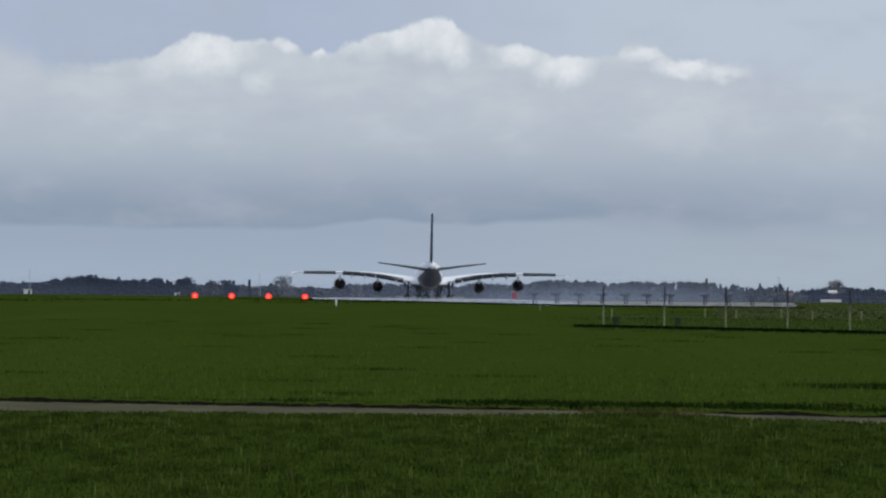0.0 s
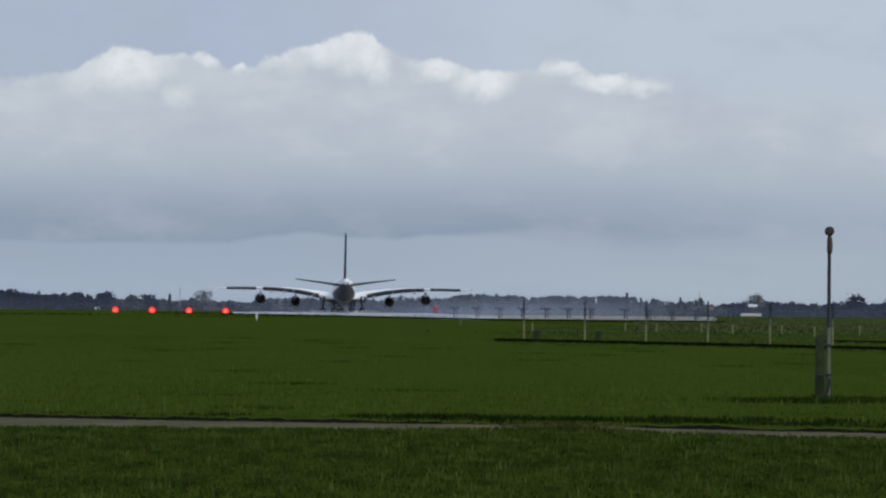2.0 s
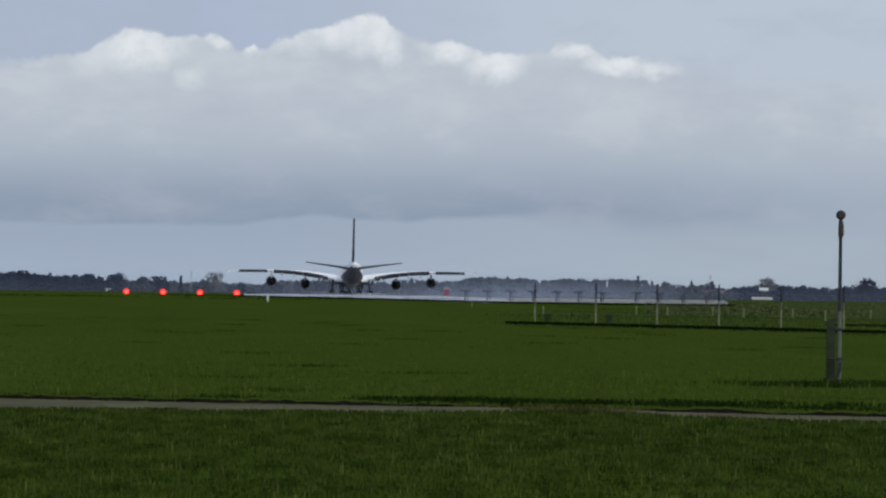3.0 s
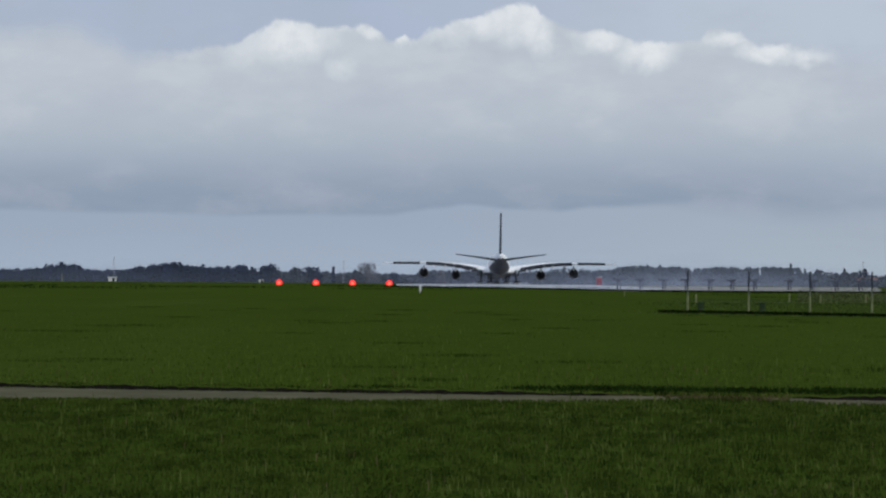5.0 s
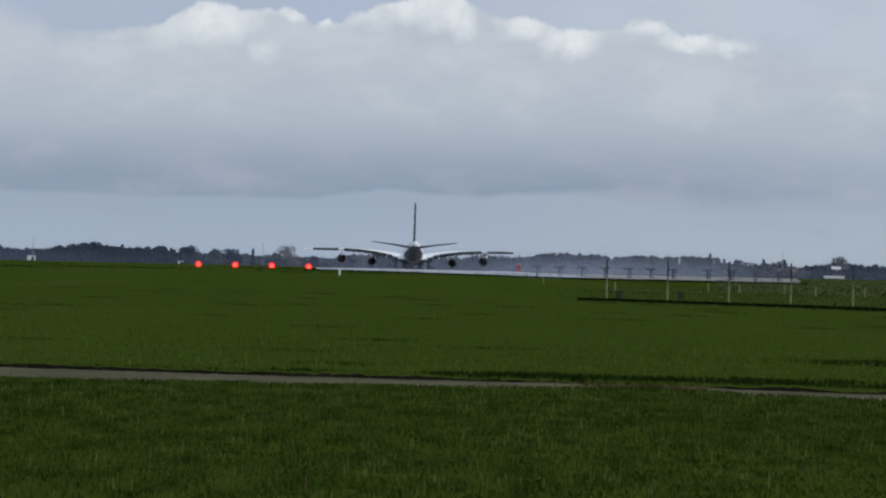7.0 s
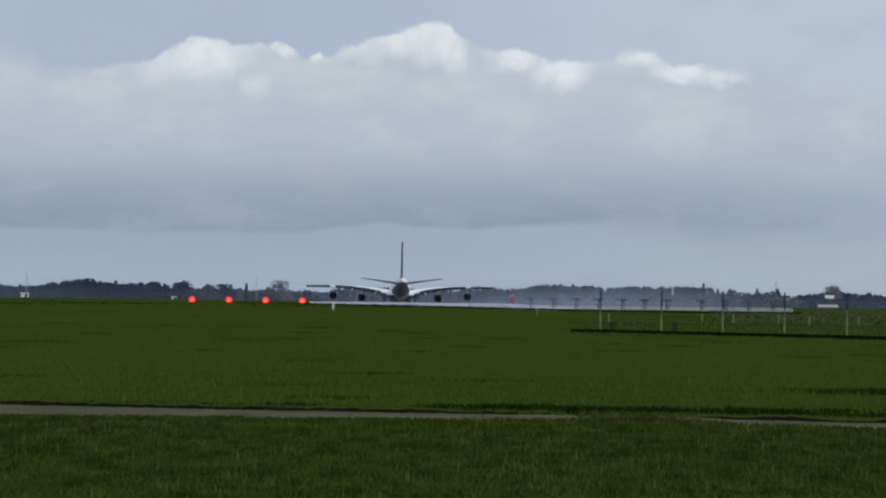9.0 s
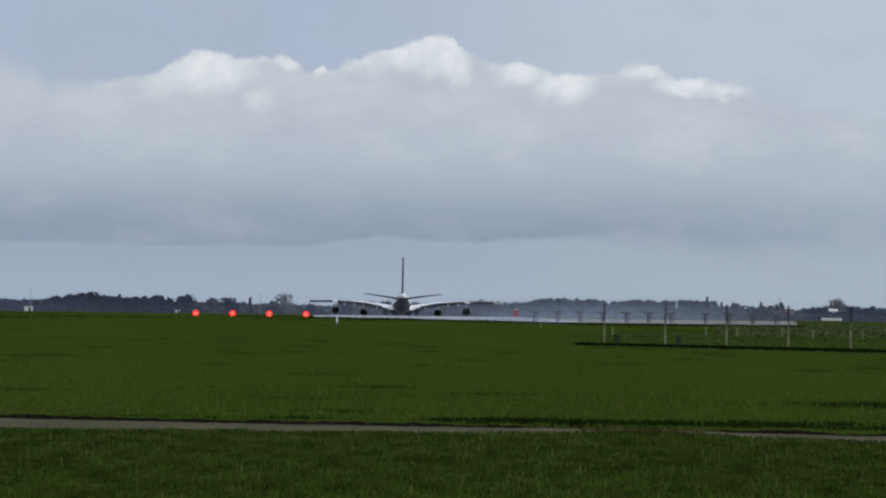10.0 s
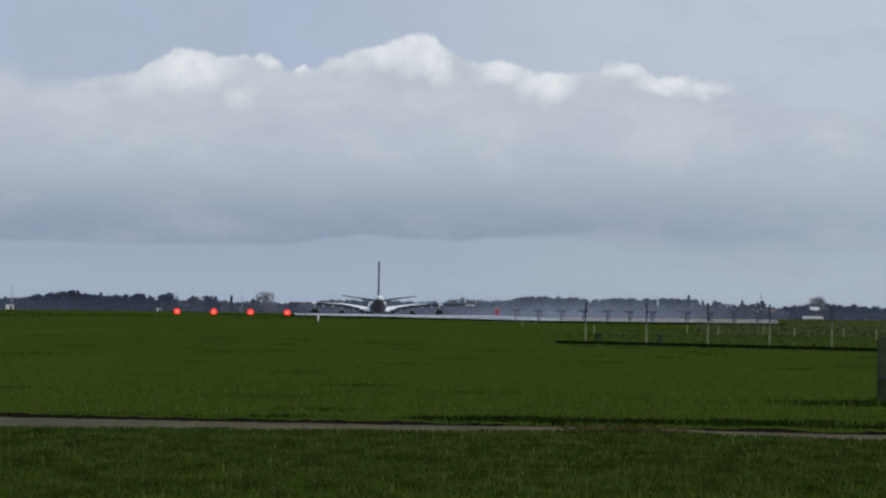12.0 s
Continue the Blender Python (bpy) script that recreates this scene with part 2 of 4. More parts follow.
WINGP = material("pale_wing_paint", (0.90, 0.905, 0.915), 0.42, vary=0.08, scale=0.4, fine=4.0)
FAIRING = material("pale_grey_fairing_paint", (0.42, 0.43, 0.45), 0.42, vary=0.1, scale=0.4, fine=4.0)
DARKP = material("dark_tail_paint", (0.0374, 0.0434, 0.0636), 0.45, vary=0.2, scale=0.3, fine=3.0)
NACELLE = material("dark_nacelle_paint", (0.0374, 0.0419, 0.0584), 0.4, vary=0.2, scale=0.6, fine=4.0)
# Dull purple that puts the shade under tail and belly into colour.
SHADEP = material("underside_shade_purple", (0.0614, 0.0614, 0.0786), 0.5, vary=0.2, scale=0.3, fine=3.0)
HOT = material("burnt_exhaust_metal", (0.03, 0.03, 0.033), 0.5, metal=0.6, vary=0.4, scale=2.0, fine=12.0)
STRUT = material("grey_gear_leg", (0.0609, 0.0635, 0.0783), 0.4, metal=0.3, vary=0.15, scale=2.0, fine=12.0)
TYRE = material("tyre_rubber", (0.02, 0.02, 0.022), 0.85, vary=0.3, scale=3.0, fine=20.0)
ZINC = material("galvanised_steel", (0.33, 0.34, 0.36), 0.5, metal=0.4, vary=0.2, scale=3.0, fine=30.0)
DARKSTEEL = material("dull_dark_steel", (0.0449, 0.0486, 0.0599), 0.55, metal=0.3, vary=0.25, scale=3.0, fine=30.0)
# Bluish grey, lightened so the antennas blend into the far trees.
ANTENNA = matte(material("antenna_blue_grey", (0.0636, 0.0688, 0.0935), 0.7, vary=0.2, scale=3.0, fine=20.0))
RUST = material("brown_sensor_sleeve", (0.0449, 0.0277, 0.0209), 0.6, vary=0.3, scale=8.0, fine=40.0)
TIMBER = material("weathered_timber", (0.0307, 0.0397, 0.0232), 0.95, vary=0.4, scale=4.0, fine=30.0, bump=0.006)
PALE = material("pale_painted_post", (0.123, 0.138, 0.105), 0.7, vary=0.2, scale=3.0, fine=20.0)
POST = material("weathered_fence_post", (0.176, 0.193, 0.102), 0.8, vary=0.25, scale=3.0, fine=20.0)
DARKPOST = matte(material("dark_post_tone", (0.0262, 0.0314, 0.0412), 0.9, vary=0.3, scale=3.0, fine=20.0))
BOXGREEN = matte(material("dull_green_box_paint", (0.032, 0.050, 0.026), 0.9, vary=0.3, scale=3.0, fine=20.0))
BLACK = material("black_cable", (0.015, 0.015, 0.016), 0.6, vary=0.2, scale=10.0, fine=60.0)
ORANGE = material("orange_housing", (0.45, 0.12, 0.03), 0.6, vary=0.2, scale=4.0, fine=20.0)
REDGLOW = material("red_lens_and_halo", (0.5, 0.02, 0.02), 0.2, vary=0.05, glow=(1.0, 0.018, 0.014), power=1.0)
REDCORE = material("red_lamp_core", (0.6, 0.05, 0.02), 0.2, vary=0.05, glow=(1.0, 0.13, 0.09), power=1.5)
# Both leaf colours carry the blue of distance haze, not leaf green.
LEAF = material("hazy_dark_foliage", (0.0175, 0.029, 0.062), 1.0, vary=0.3, scale=0.05, fine=0.5, island=0.25)
LEAF2 = material("hazy_blue_grey_foliage", (0.065, 0.0786, 0.0975), 1.0, vary=0.3, scale=0.05, fine=0.5, island=0.25)
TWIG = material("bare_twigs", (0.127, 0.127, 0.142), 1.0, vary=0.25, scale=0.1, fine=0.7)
BARK = material("tree_bark", (0.0696, 0.0609, 0.0522), 1.0, vary=0.3, scale=0.5, fine=4.0)
ROOF = material("red_brown_roof_tiles", (0.131, 0.074, 0.0653), 0.85, vary=0.2, scale=0.3, fine=2.0)
WALL = material("white_render_wall", (0.36, 0.355, 0.35), 0.9, vary=0.08, scale=0.3, fine=2.0)
BRICK = material("brown_brick_wall", (0.104, 0.074, 0.0653), 0.95, vary=0.2, scale=0.4, fine=3.0)
GLASS = material("dark_window_glass", (0.03, 0.035, 0.045), 0.1, vary=0.1)
REDP = material("red_paint", (0.24, 0.03, 0.05), 0.6, vary=0.15, scale=0.5, fine=4.0)
MIST = material("water_droplets", (0.72, 0.76, 0.82), 0.5, vary=0.05)
SHEET = material("white_sheet_metal", (0.62, 0.63, 0.63), 0.45, vary=0.08, scale=0.5, fine=4.0)


for dull in (WHITE, WINGP, GREY, DARKP, DARKSTEEL, TIMBER, PALE, POST, CONCRETE, LEAF, LEAF2, TWIG, BARK):
    dull.node_tree.nodes["Principled BSDF"].inputs["Specular IOR Level"].default_value = 0.08


# ---- mesh helpers ----
def part(name, bm, mat, parent=None, label="", flat=False):
    mesh = bpy.data.meshes.new(name)
    bmesh.ops.recalc_face_normals(bm, faces=bm.faces[:])
    bm.to_mesh(mesh)
    bm.free()
    mesh.materials.append(mat)
    if not flat:
        mesh.shade_smooth()
        mesh.set_sharp_from_angle(angle=radians(38))
    ob = new(name, mesh)
    if parent:
        ob.parent = parent
    return tagged(ob, label)


def raw(name, verts, faces, mat, parent=None, flat=True):
    mesh = bpy.data.meshes.new(name)
    mesh.from_pydata([tuple(v) for v in verts], [], faces)
    mesh.materials.append(mat)
    if not flat:
        mesh.shade_smooth()
    ob = new(name, mesh)
    if parent:
        ob.parent = parent
    return ob


def thing(name, m, label, category, group=""):
    ob = new(name)
    ob.matrix_basis = m
    return tagged(ob, label, category, group)


def at(p, turn=0.0):
    return pose(p[0], p[1], p[2], 0, 0, turn)


def box(bm, size, centre=(0, 0, 0), bevel=0.0, m=Matrix()):
    made = bmesh.ops.create_cube(bm, size=1.0, matrix=m @ Matrix.Translation(centre) @ Matrix.Diagonal((*size, 1)))
    if bevel:
        edges = {e for v in made["verts"] for e in v.link_edges}
        bmesh.ops.bevel(bm, geom=list(edges), offset=bevel, segments=2, affect="EDGES", profile=0.6)
    return bm


def rod(bm, a, b, r0, r1=None, sides=12):
    a, b = Vector(a), Vector(b)
    turn = (b - a).to_track_quat("Z", "Y").to_matrix().to_4x4()
    bmesh.ops.create_cone(bm, cap_ends=True, segments=sides, radius1=r0, radius2=r0 if r1 is None else r1, depth=(b - a).length,
                          matrix=Matrix.Translation((a + b) / 2) @ turn)
    return bm


def loft(bm, rings, close=True):
    """A skin over rings of points, with capped ends."""
    made = [[bm.verts.new(p) for p in ring] for ring in rings]
    for a, b in zip(made, made[1:]):
        n = len(a)
        for k in range(n if close else n - 1):
            bm.faces.new((a[k], a[(k + 1) % n], b[(k + 1) % n], b[k]))
    if close:
        bm.faces.new(made[0][::-1])
        bm.faces.new(made[-1])
    return bm


def lathe(bm, rows, m=Matrix(), sides=28, close=False):
    """Rows of (y, radius) turned about the y axis."""
    rings = [[m @ Vector((r * math.sin(k * math.tau / sides), y, r * math.cos(k * math.tau / sides))) for k in range(sides)] for y, r in rows]
    made = [[bm.verts.new(p) for p in ring] for ring in rings]
    for a, b in zip(made, made[1:]):
        for k in range(sides):
            bm.faces.new((a[k], a[(k + 1) % sides], b[(k + 1) % sides], b[k]))
    if close:
        bm.faces.new(made[0][::-1])
        bm.faces.new(made[-1])
    return bm


# ---- ground, path, runway ----
PATH_FAR = ((-2400, 92), (-1200, 87), (-784, 84.5), (-300, 82.6), (216, 81.0), (480, 79.9), (784, 78.6), (1100, 77.4), (2400, 74))
PATH_NEAR = ((-2400, 80.5), (-1200, 77.6), (-784, 77.8), (-300, 78.2), (60, 78.7), (150, 79.4), (225, 80.1), (262, 80.42), (300, 80.62), (400, 80.2), (450, 79.4), (520, 78.3), (600, 77.6), (784, 76.5), (1100, 74.8), (2400, 70))


def along(line, u):
    return float(np.interp(u, [p[0] for p in line], [p[1] for p in line]))


def build_ground():
    ys = [-800, -300, -100, -40, 0, 20, 35] + list(np.arange(42, 120, 3.0)) + list(np.arange(120, 400, 14.0)) + list(np.arange(400, 850, 50.0)) + list(np.arange(850, 2800, 25.0)) + [2800, 3200, 3800, 4400, 4900]
    xs = sorted({s * v for s in (-1, 1) for v in (0, 2, 4, 6, 8, 10, 13, 16, 20, 26, 34, 45, 60, 90, 130, 200, 300, 450, 700, 1000, 1500, 2200)})
    verts = []
    for y in ys:
        for x in xs:
            dip = 0.05 * noise.noise((x * 0.12, y * 0.05, 3.0)) if 20 < y < 700 else 0.0
            verts.append((x, y, rise(y) + dip - 0.03))
    n = len(xs)
    faces = [(j * n + i, j * n + i + 1, (j + 1) * n + i + 1, (j + 1) * n + i) for j in range(len(ys) - 1) for i in range(n - 1)]
    g = raw("ground", verts, faces, GRASS, flat=False)
    tagged(g, "wide mown airfield grass, dark green with uneven tufts", "ground", kind="structure")


def build_path():
    us = list(range(-2400, 2401, 12))
    rng = random.Random(4)
    top, side = [], []
    for u in us:
        f = along(PATH_FAR, u) + rng.uniform(-0.25, 0.25)
        n = min(along(PATH_NEAR, u) + rng.uniform(-0.2, 0.2), f - 0.03)
        k = min(1.0, max(0.0, f - n - 0.05) / 0.6)
        top += [spot(u, n, -0.10), spot(u, n + 0.2 * (f - n), -0.10 + 0.115 * k), spot(u, n + 0.75 * (f - n), -0.10 + 0.12 * k), spot(u, f, -0.10 + 0.095 * k)]
    faces = [(4 * k + j, 4 * k + 4 + j, 4 * k + 5 + j, 4 * k + 1 + j) for k in range(len(us) - 1) for j in range(3)]
    tagged(raw("path", top, faces, GRAVEL, flat=False), "pale grey gravel track, partly overgrown by grass", "path", kind="structure")
    # cut turf edge along the far side of the track
    for u in us:
        f = along(PATH_FAR, u) + 0.15
        worn = min(1.0, max(0.0, f - along(PATH_NEAR, u) - 0.3) / 0.9)
        h = max(0.012, 0.056 + 0.055 * noise.noise((u * 0.009, 0, 1)) + 0.035 * noise.noise((u * 0.05, 0, 5)))
        h = (h + 0.08) * worn - 0.08
        side += [spot(u, f - 0.1, -0.06), spot(u, f, h * 0.8), spot(u, f + 0.15, h + 0.01), spot(u, f + 0.45, -0.08)]
    bank = raw("turf_bank", side, faces, SOIL, flat=True)
    bank.data.materials.append(GRASS)
    for k, poly in enumerate(bank.data.polygons):
        poly.material_index = 1 if k % 3 else 0
    tagged(bank, "low cut turf edge of dark bare soil beside the track", "bank", kind="structure")


def runway_patch(name, outline, mat, label, lift):
    """A sheet of paving that follows the lie of the land between two edges: rows of s, left r, right r."""
    verts, faces, rows = [], [], []
    for s0, s1 in zip(outline, outline[1:]):
        k = max(1, int((s1[0] - s0[0]) / 30))
        rows += [[a + (b - a) * i / k for a, b in zip(s0, s1)] for i in range(k)]
    rows.append(list(outline[-1]))
    for s, l, r in rows:
        for i in range(9):
            verts.append(strip(l + (r - l) * i / 8, s, lift))
    for j in range(len(rows) - 1):
        for i in range(8):
            faces.append((9 * j + i, 9 * j + i + 1, 9 * j + 10 + i, 9 * j + 9 + i))
    ob = raw(name, verts, faces, mat, flat=False)
    return tagged(ob, label, name, kind="structure")


build_ground()
build_path()
runway_patch("runway", ((930, 42, 64), (1110, 28, 64), (1200, 11, 64), (1260, 2, 64), (4200, 2, 64)), TARMAC, "wide wet grey runway shining with sky light", 0.03)
runway_patch("pavement", ((932, 44, 83), (1000, 48, 89.3), (1080, 52, 96.5), (1180, 60, 105.6), (1560, 63.5, 138.5)), CONCRETE, "pale concrete turning pad beside the runway end", 0.06)


# ---- the airliner ----
def section(y, w, zc, h, n=32):
    return [Vector((w * math.sin(k * math.tau / n), y, zc + h * math.cos(k * math.tau / n))) for k in range(n)]


def airfoil(x, front, back, z, thick, droop=0.0):
    """A closed wing rib at x, from nose to trailing edge."""
    shape = ((0.0, 0.0), (0.03, 0.32), (0.12, 0.5), (0.35, 0.58), (0.65, 0.4), (1.0, 0.03), (1.0, -0.03), (0.65, -0.28), (0.35, -0.42), (0.12, -0.36), (0.03, -0.22))
    return [Vector((x, front + (back - front) * a, z + thick * b - droop * a)) for a, b in shape]


def fin_rib(z, front, back, thick):
    shape = ((0.0, 0.0), (0.08, 0.35), (0.35, 0.5), (0.7, 0.36), (1.0, 0.12), (1.0, -0.12), (0.7, -0.36), (0.35, -0.5), (0.08, -0.35))
    return [Vector((thick * b, front + (back - front) * a, z)) for a, b in shape]


def gear(plane, x, y, wheels, reach):
    bm = rod(bmesh.new(), (x * 0.92, y, reach), (x, y, 0.75), 0.34, 0.28)
    rod(bm, (x, y + 0.2, reach - 0.3), (x, y + 1.7, reach), 0.1)
    box(bm, (0.26, 1.75 * (wheels - 1) + 0.5, 0.3), (x, y, 0.72), 0.05)
    leg = part("landing_gear_leg", bm, STRUT, plane, "dark steel landing gear leg")
    for side in (-1.0, 1.0):
        hang = box(bmesh.new(), (0.12, 1.9, 1.7), (0, 0, 0), 0.04, Matrix.Translation((x * 0.95 + side * 0.95, y - 0.6, reach - 0.95)) @ Matrix.Rotation(radians(side * 14), 4, "Y") @ Matrix.Rotation(radians(16), 4, "Z"))
        part("gear_door", hang, STRUT, plane, "dark hanging gear door")
    for k in range(wheels):
        for side in (-0.62, 0.62):
            wy = y + 1.75 * (k - (wheels - 1) / 2)
            bm = lathe(bmesh.new(), ((-0.26, 0.34), (-0.27, 0.6), (-0.18, 0.69), (0, 0.71), (0.18, 0.69), (0.27, 0.6), (0.26, 0.34)),
                       Matrix.Translation((x + side, wy, 0.71)) @ Matrix.Rotation(radians(90), 4, "Z"), 20, True)
            part("wheel", bm, TYRE, leg, "black tyre")


def engine(plane, x, y, z):
    m = Matrix.Translation((x, y, z))
    bm = lathe(bmesh.new(), ((-3.0, 1.30), (-2.9, 1.42), (-1.0, 1.70), (1.0, 1.78), (2.4, 1.66), (2.85, 1.52), (2.75, 1.42), (1.6, 1.36), (1.2, 0.3)), m)
    pod = part("engine_nacelle", bm, NACELLE, plane, "dark blue-grey engine nacelle")
    bm = lathe(bmesh.new(), ((-2.7, 1.32), (-1.2, 1.35), (-1.15, 0.9)), m)
    part("fan_duct", bm, HOT, pod, "dark fan duct")
    bm = lathe(bmesh.new(), ((-1.3, 1.0), (-3.4, 0.82), (-4.3, 0.62), (-4.25, 0.5), (-3.6, 0.5)), m)
    part("core_nozzle", bm, HOT, pod, "dark burnt core nozzle")
    bm = lathe(bmesh.new(), ((-3.4, 0.45), (-4.4, 0.32), (-5.1, 0.04)), m, 20, True)
    part("exhaust_plug", bm, HOT, pod)
    bm = loft(bmesh.new(), [[Vector((x + sx * 0.22, yy, zz)) for sx, yy, zz in ((-1, y - 3.6, z + d), (1, y - 3.6, z + d), (1, y + 1.6, z + d), (-1, y + 1.6, z + d))] for d in (1.0, 2.6)])
    part("pylon", bm, WHITE, plane, "white engine pylon")


WING = ((3.2, 14.0, -5.2, 4.6, 2.0), (8.5, 9.0, -5.8, 5.7, 1.5), (14.0, 4.0, -6.0, 6.7, 1.1), (20.0, -0.4, -7.4, 7.25, 0.85), (26.0, -4.0, -9.2, 7.4, 0.6), (33.0, -8.0, -12.0, 7.35, 0.4), (39.4, -12.4, -15.0, 7.2, 0.22))


def trail(x):
    xs = [w[0] for w in WING]
    return float(np.interp(x, xs, [w[2] for w in WING])), float(np.interp(x, xs, [w[3] for w in WING]))


def flap(plane, name, x0, x1, chord, angle, label):
    """A drooped panel hung behind the wing's trailing edge, following its curve."""
    steps = max(2, int(abs(x1 - x0) / 2.2))
    rings = []
    ca, sa = math.cos(radians(angle)), math.sin(radians(angle))
    for k in range(steps + 1):
        x = x0 + (x1 - x0) * k / steps
        y, z = trail(abs(x))
        c = chord * (1 - 0.012 * abs(x))
        rings.append([Vector((x, y + 0.8 - c * a * ca, z + 0.28 - c * a * sa + b)) for a, b in ((0, 0.10), (0.3, 0.16), (0.7, 0.10), (1, 0.02), (1, -0.05), (0.5, -0.14), (0.1, -0.14))])
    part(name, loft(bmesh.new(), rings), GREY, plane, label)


def build_airliner():
    plane = thing("airliner", at(strip(38, 1595), math.degrees(RUN)), "large white four-engined double-deck airliner rolling down the runway, flaps lowered", "airliner")
    rows = ((30.6, 0.1, 5.0, 0.1), (30.1, 0.7, 5.05, 0.8), (28.6, 1.6, 5.3, 1.8), (25.5, 2.7, 5.9, 3.1), (21, 3.35, 6.4, 3.9), (15, 3.57, 6.6, 4.2), (0, 3.57, 6.6, 4.2),
            (-14, 3.57, 6.6, 4.2), (-20, 3.35, 6.95, 3.85), (-26, 2.8, 7.5, 3.25), (-32, 2.05, 8.15, 2.4), (-37, 1.25, 8.75, 1.5), (-41, 0.55, 9.2, 0.7), (-42.2, 0.22, 9.3, 0.3))
    part("fuselage", loft(bmesh.new(), [section(*r) for r in rows]), WHITE, plane, "white double-deck fuselage")
    part("belly_fairing", loft(bmesh.new(), [section(y, w, z, h, 24) for y, w, z, h in ((17, 0.6, 3.4, 0.4), (14, 2.9, 3.6, 1.3), (8, 4.8, 4.2, 1.7), (-4, 5.5, 4.6, 1.8), (-9, 5.1, 4.6, 1.7), (-14, 3.4, 4.5, 1.4), (-18, 0.7, 4.0, 0.5))]), WHITE, plane, "white belly fairing")
    # Dark shell over the tail cone's lower half, its shade as colour.
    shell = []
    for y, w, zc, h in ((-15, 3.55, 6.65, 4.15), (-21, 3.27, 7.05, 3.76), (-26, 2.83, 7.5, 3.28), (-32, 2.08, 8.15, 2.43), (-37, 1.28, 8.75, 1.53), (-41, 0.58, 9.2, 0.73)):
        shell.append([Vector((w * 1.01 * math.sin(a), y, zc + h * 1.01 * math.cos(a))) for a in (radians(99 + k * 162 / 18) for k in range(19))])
    part("tail_cone", loft(bmesh.new(), shell, False), SHADEP, plane, "tail cone underside, coloured dark for its shade")
    # Same for the belly: shade below the fairing, built as a dark shell.
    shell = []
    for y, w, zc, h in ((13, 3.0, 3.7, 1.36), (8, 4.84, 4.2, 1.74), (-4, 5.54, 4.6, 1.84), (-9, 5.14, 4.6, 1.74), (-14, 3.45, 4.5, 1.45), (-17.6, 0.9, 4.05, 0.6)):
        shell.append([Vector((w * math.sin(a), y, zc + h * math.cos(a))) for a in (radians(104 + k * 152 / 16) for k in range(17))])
    part("belly_underside", loft(bmesh.new(), shell, False), SHADEP, plane, "belly fairing underside, coloured dark for its shade")
    part("tail_fin", loft(bmesh.new(), [fin_rib(z, f, b, t) for z, f, b, t in ((9.6, -19, -37.5, 0.8), (11.2, -23.0, -37.8, 0.75), (17.5, -29.2, -39.2, 0.68), (23.8, -34.7, -40.7, 0.6), (24.3, -35.7, -40.5, 0.3))]), DARKP, plane, "dark painted tall tail fin")
    part("rudder", loft(bmesh.new(), [[Vector((sx * t, y, z)) for sx, y in ((-1, f), (1, f), (0.4, b), (-0.4, b))] for z, f, b, t in ((11.2, -37.7, -40.4, 0.26), (23.6, -40.5, -42.2, 0.2))]), DARKP, plane, "dark rudder")
    # Unlit exhaust outlet at the tip of the tail.
    part("tail_exhaust", lathe(bmesh.new(), ((-42.15, 0.16), (-42.5, 0.02)), Matrix.Translation((0, 0, 9.3)), 12, True), HOT, plane, "dark auxiliary exhaust outlet")
    for s in (-1, 1):
        part("wing", loft(bmesh.new(), [airfoil(s * x, f, b, z + max(0.0, 0.9 - 0.04 * x), t, max(0.0, 0.9 - 0.04 * x)) for x, f, b, z, t in WING]), WINGP, plane, "pale grey swept wing")
        part("wing_fence", loft(bmesh.new(), [[Vector((s * 39.5 + sx, y, z)) for sx, y in ((-0.08, -11.8), (0.08, -11.8), (0.08, yb), (-0.08, yb))] for z, yb in ((6.7, -15.6), (7.2, -15.2), (7.7, -15.8))]), WHITE, plane, "small white wingtip fence")
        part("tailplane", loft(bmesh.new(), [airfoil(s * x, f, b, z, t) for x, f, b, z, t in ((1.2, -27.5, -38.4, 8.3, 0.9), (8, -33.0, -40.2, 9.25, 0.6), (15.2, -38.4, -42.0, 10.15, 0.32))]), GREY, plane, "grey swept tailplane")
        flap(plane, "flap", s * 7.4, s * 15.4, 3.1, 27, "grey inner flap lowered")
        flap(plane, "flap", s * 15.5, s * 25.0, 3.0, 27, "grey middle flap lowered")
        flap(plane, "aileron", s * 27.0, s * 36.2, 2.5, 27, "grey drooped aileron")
        engine(plane, s * 14.7, 4.5, 3.45)
        engine(plane, s * 25.7, -2.6, 4.1)
        for x in (9.6, 18.4, 22.3):
            y, z = trail(x)
            bm = loft(bmesh.new(), [section(yy, w, zz, h, 12) for yy, w, zz, h in ((y + 5, 0.1, z - 0.7, 0.1), (y + 2, 0.32, z - 0.9, 0.45), (y - 1.5, 0.28, z - 1.0, 0.5), (y - 4, 0.06, z - 1.2, 0.1))])
            bmesh.ops.translate(bm, verts=bm.verts[:], vec=(s * x, 0, 0))
            part("flap_track_fairing", bm, FAIRING, plane, "pale grey flap track fairing")
        gear(plane, s * 6.2, -0.5, 2, 5.0)
        gear(plane, s * 2.7, -4.6, 3, 3.6)
    gear(plane, 0.0, 26.0, 1, 3.6)
    return plane


airliner = build_airliner()


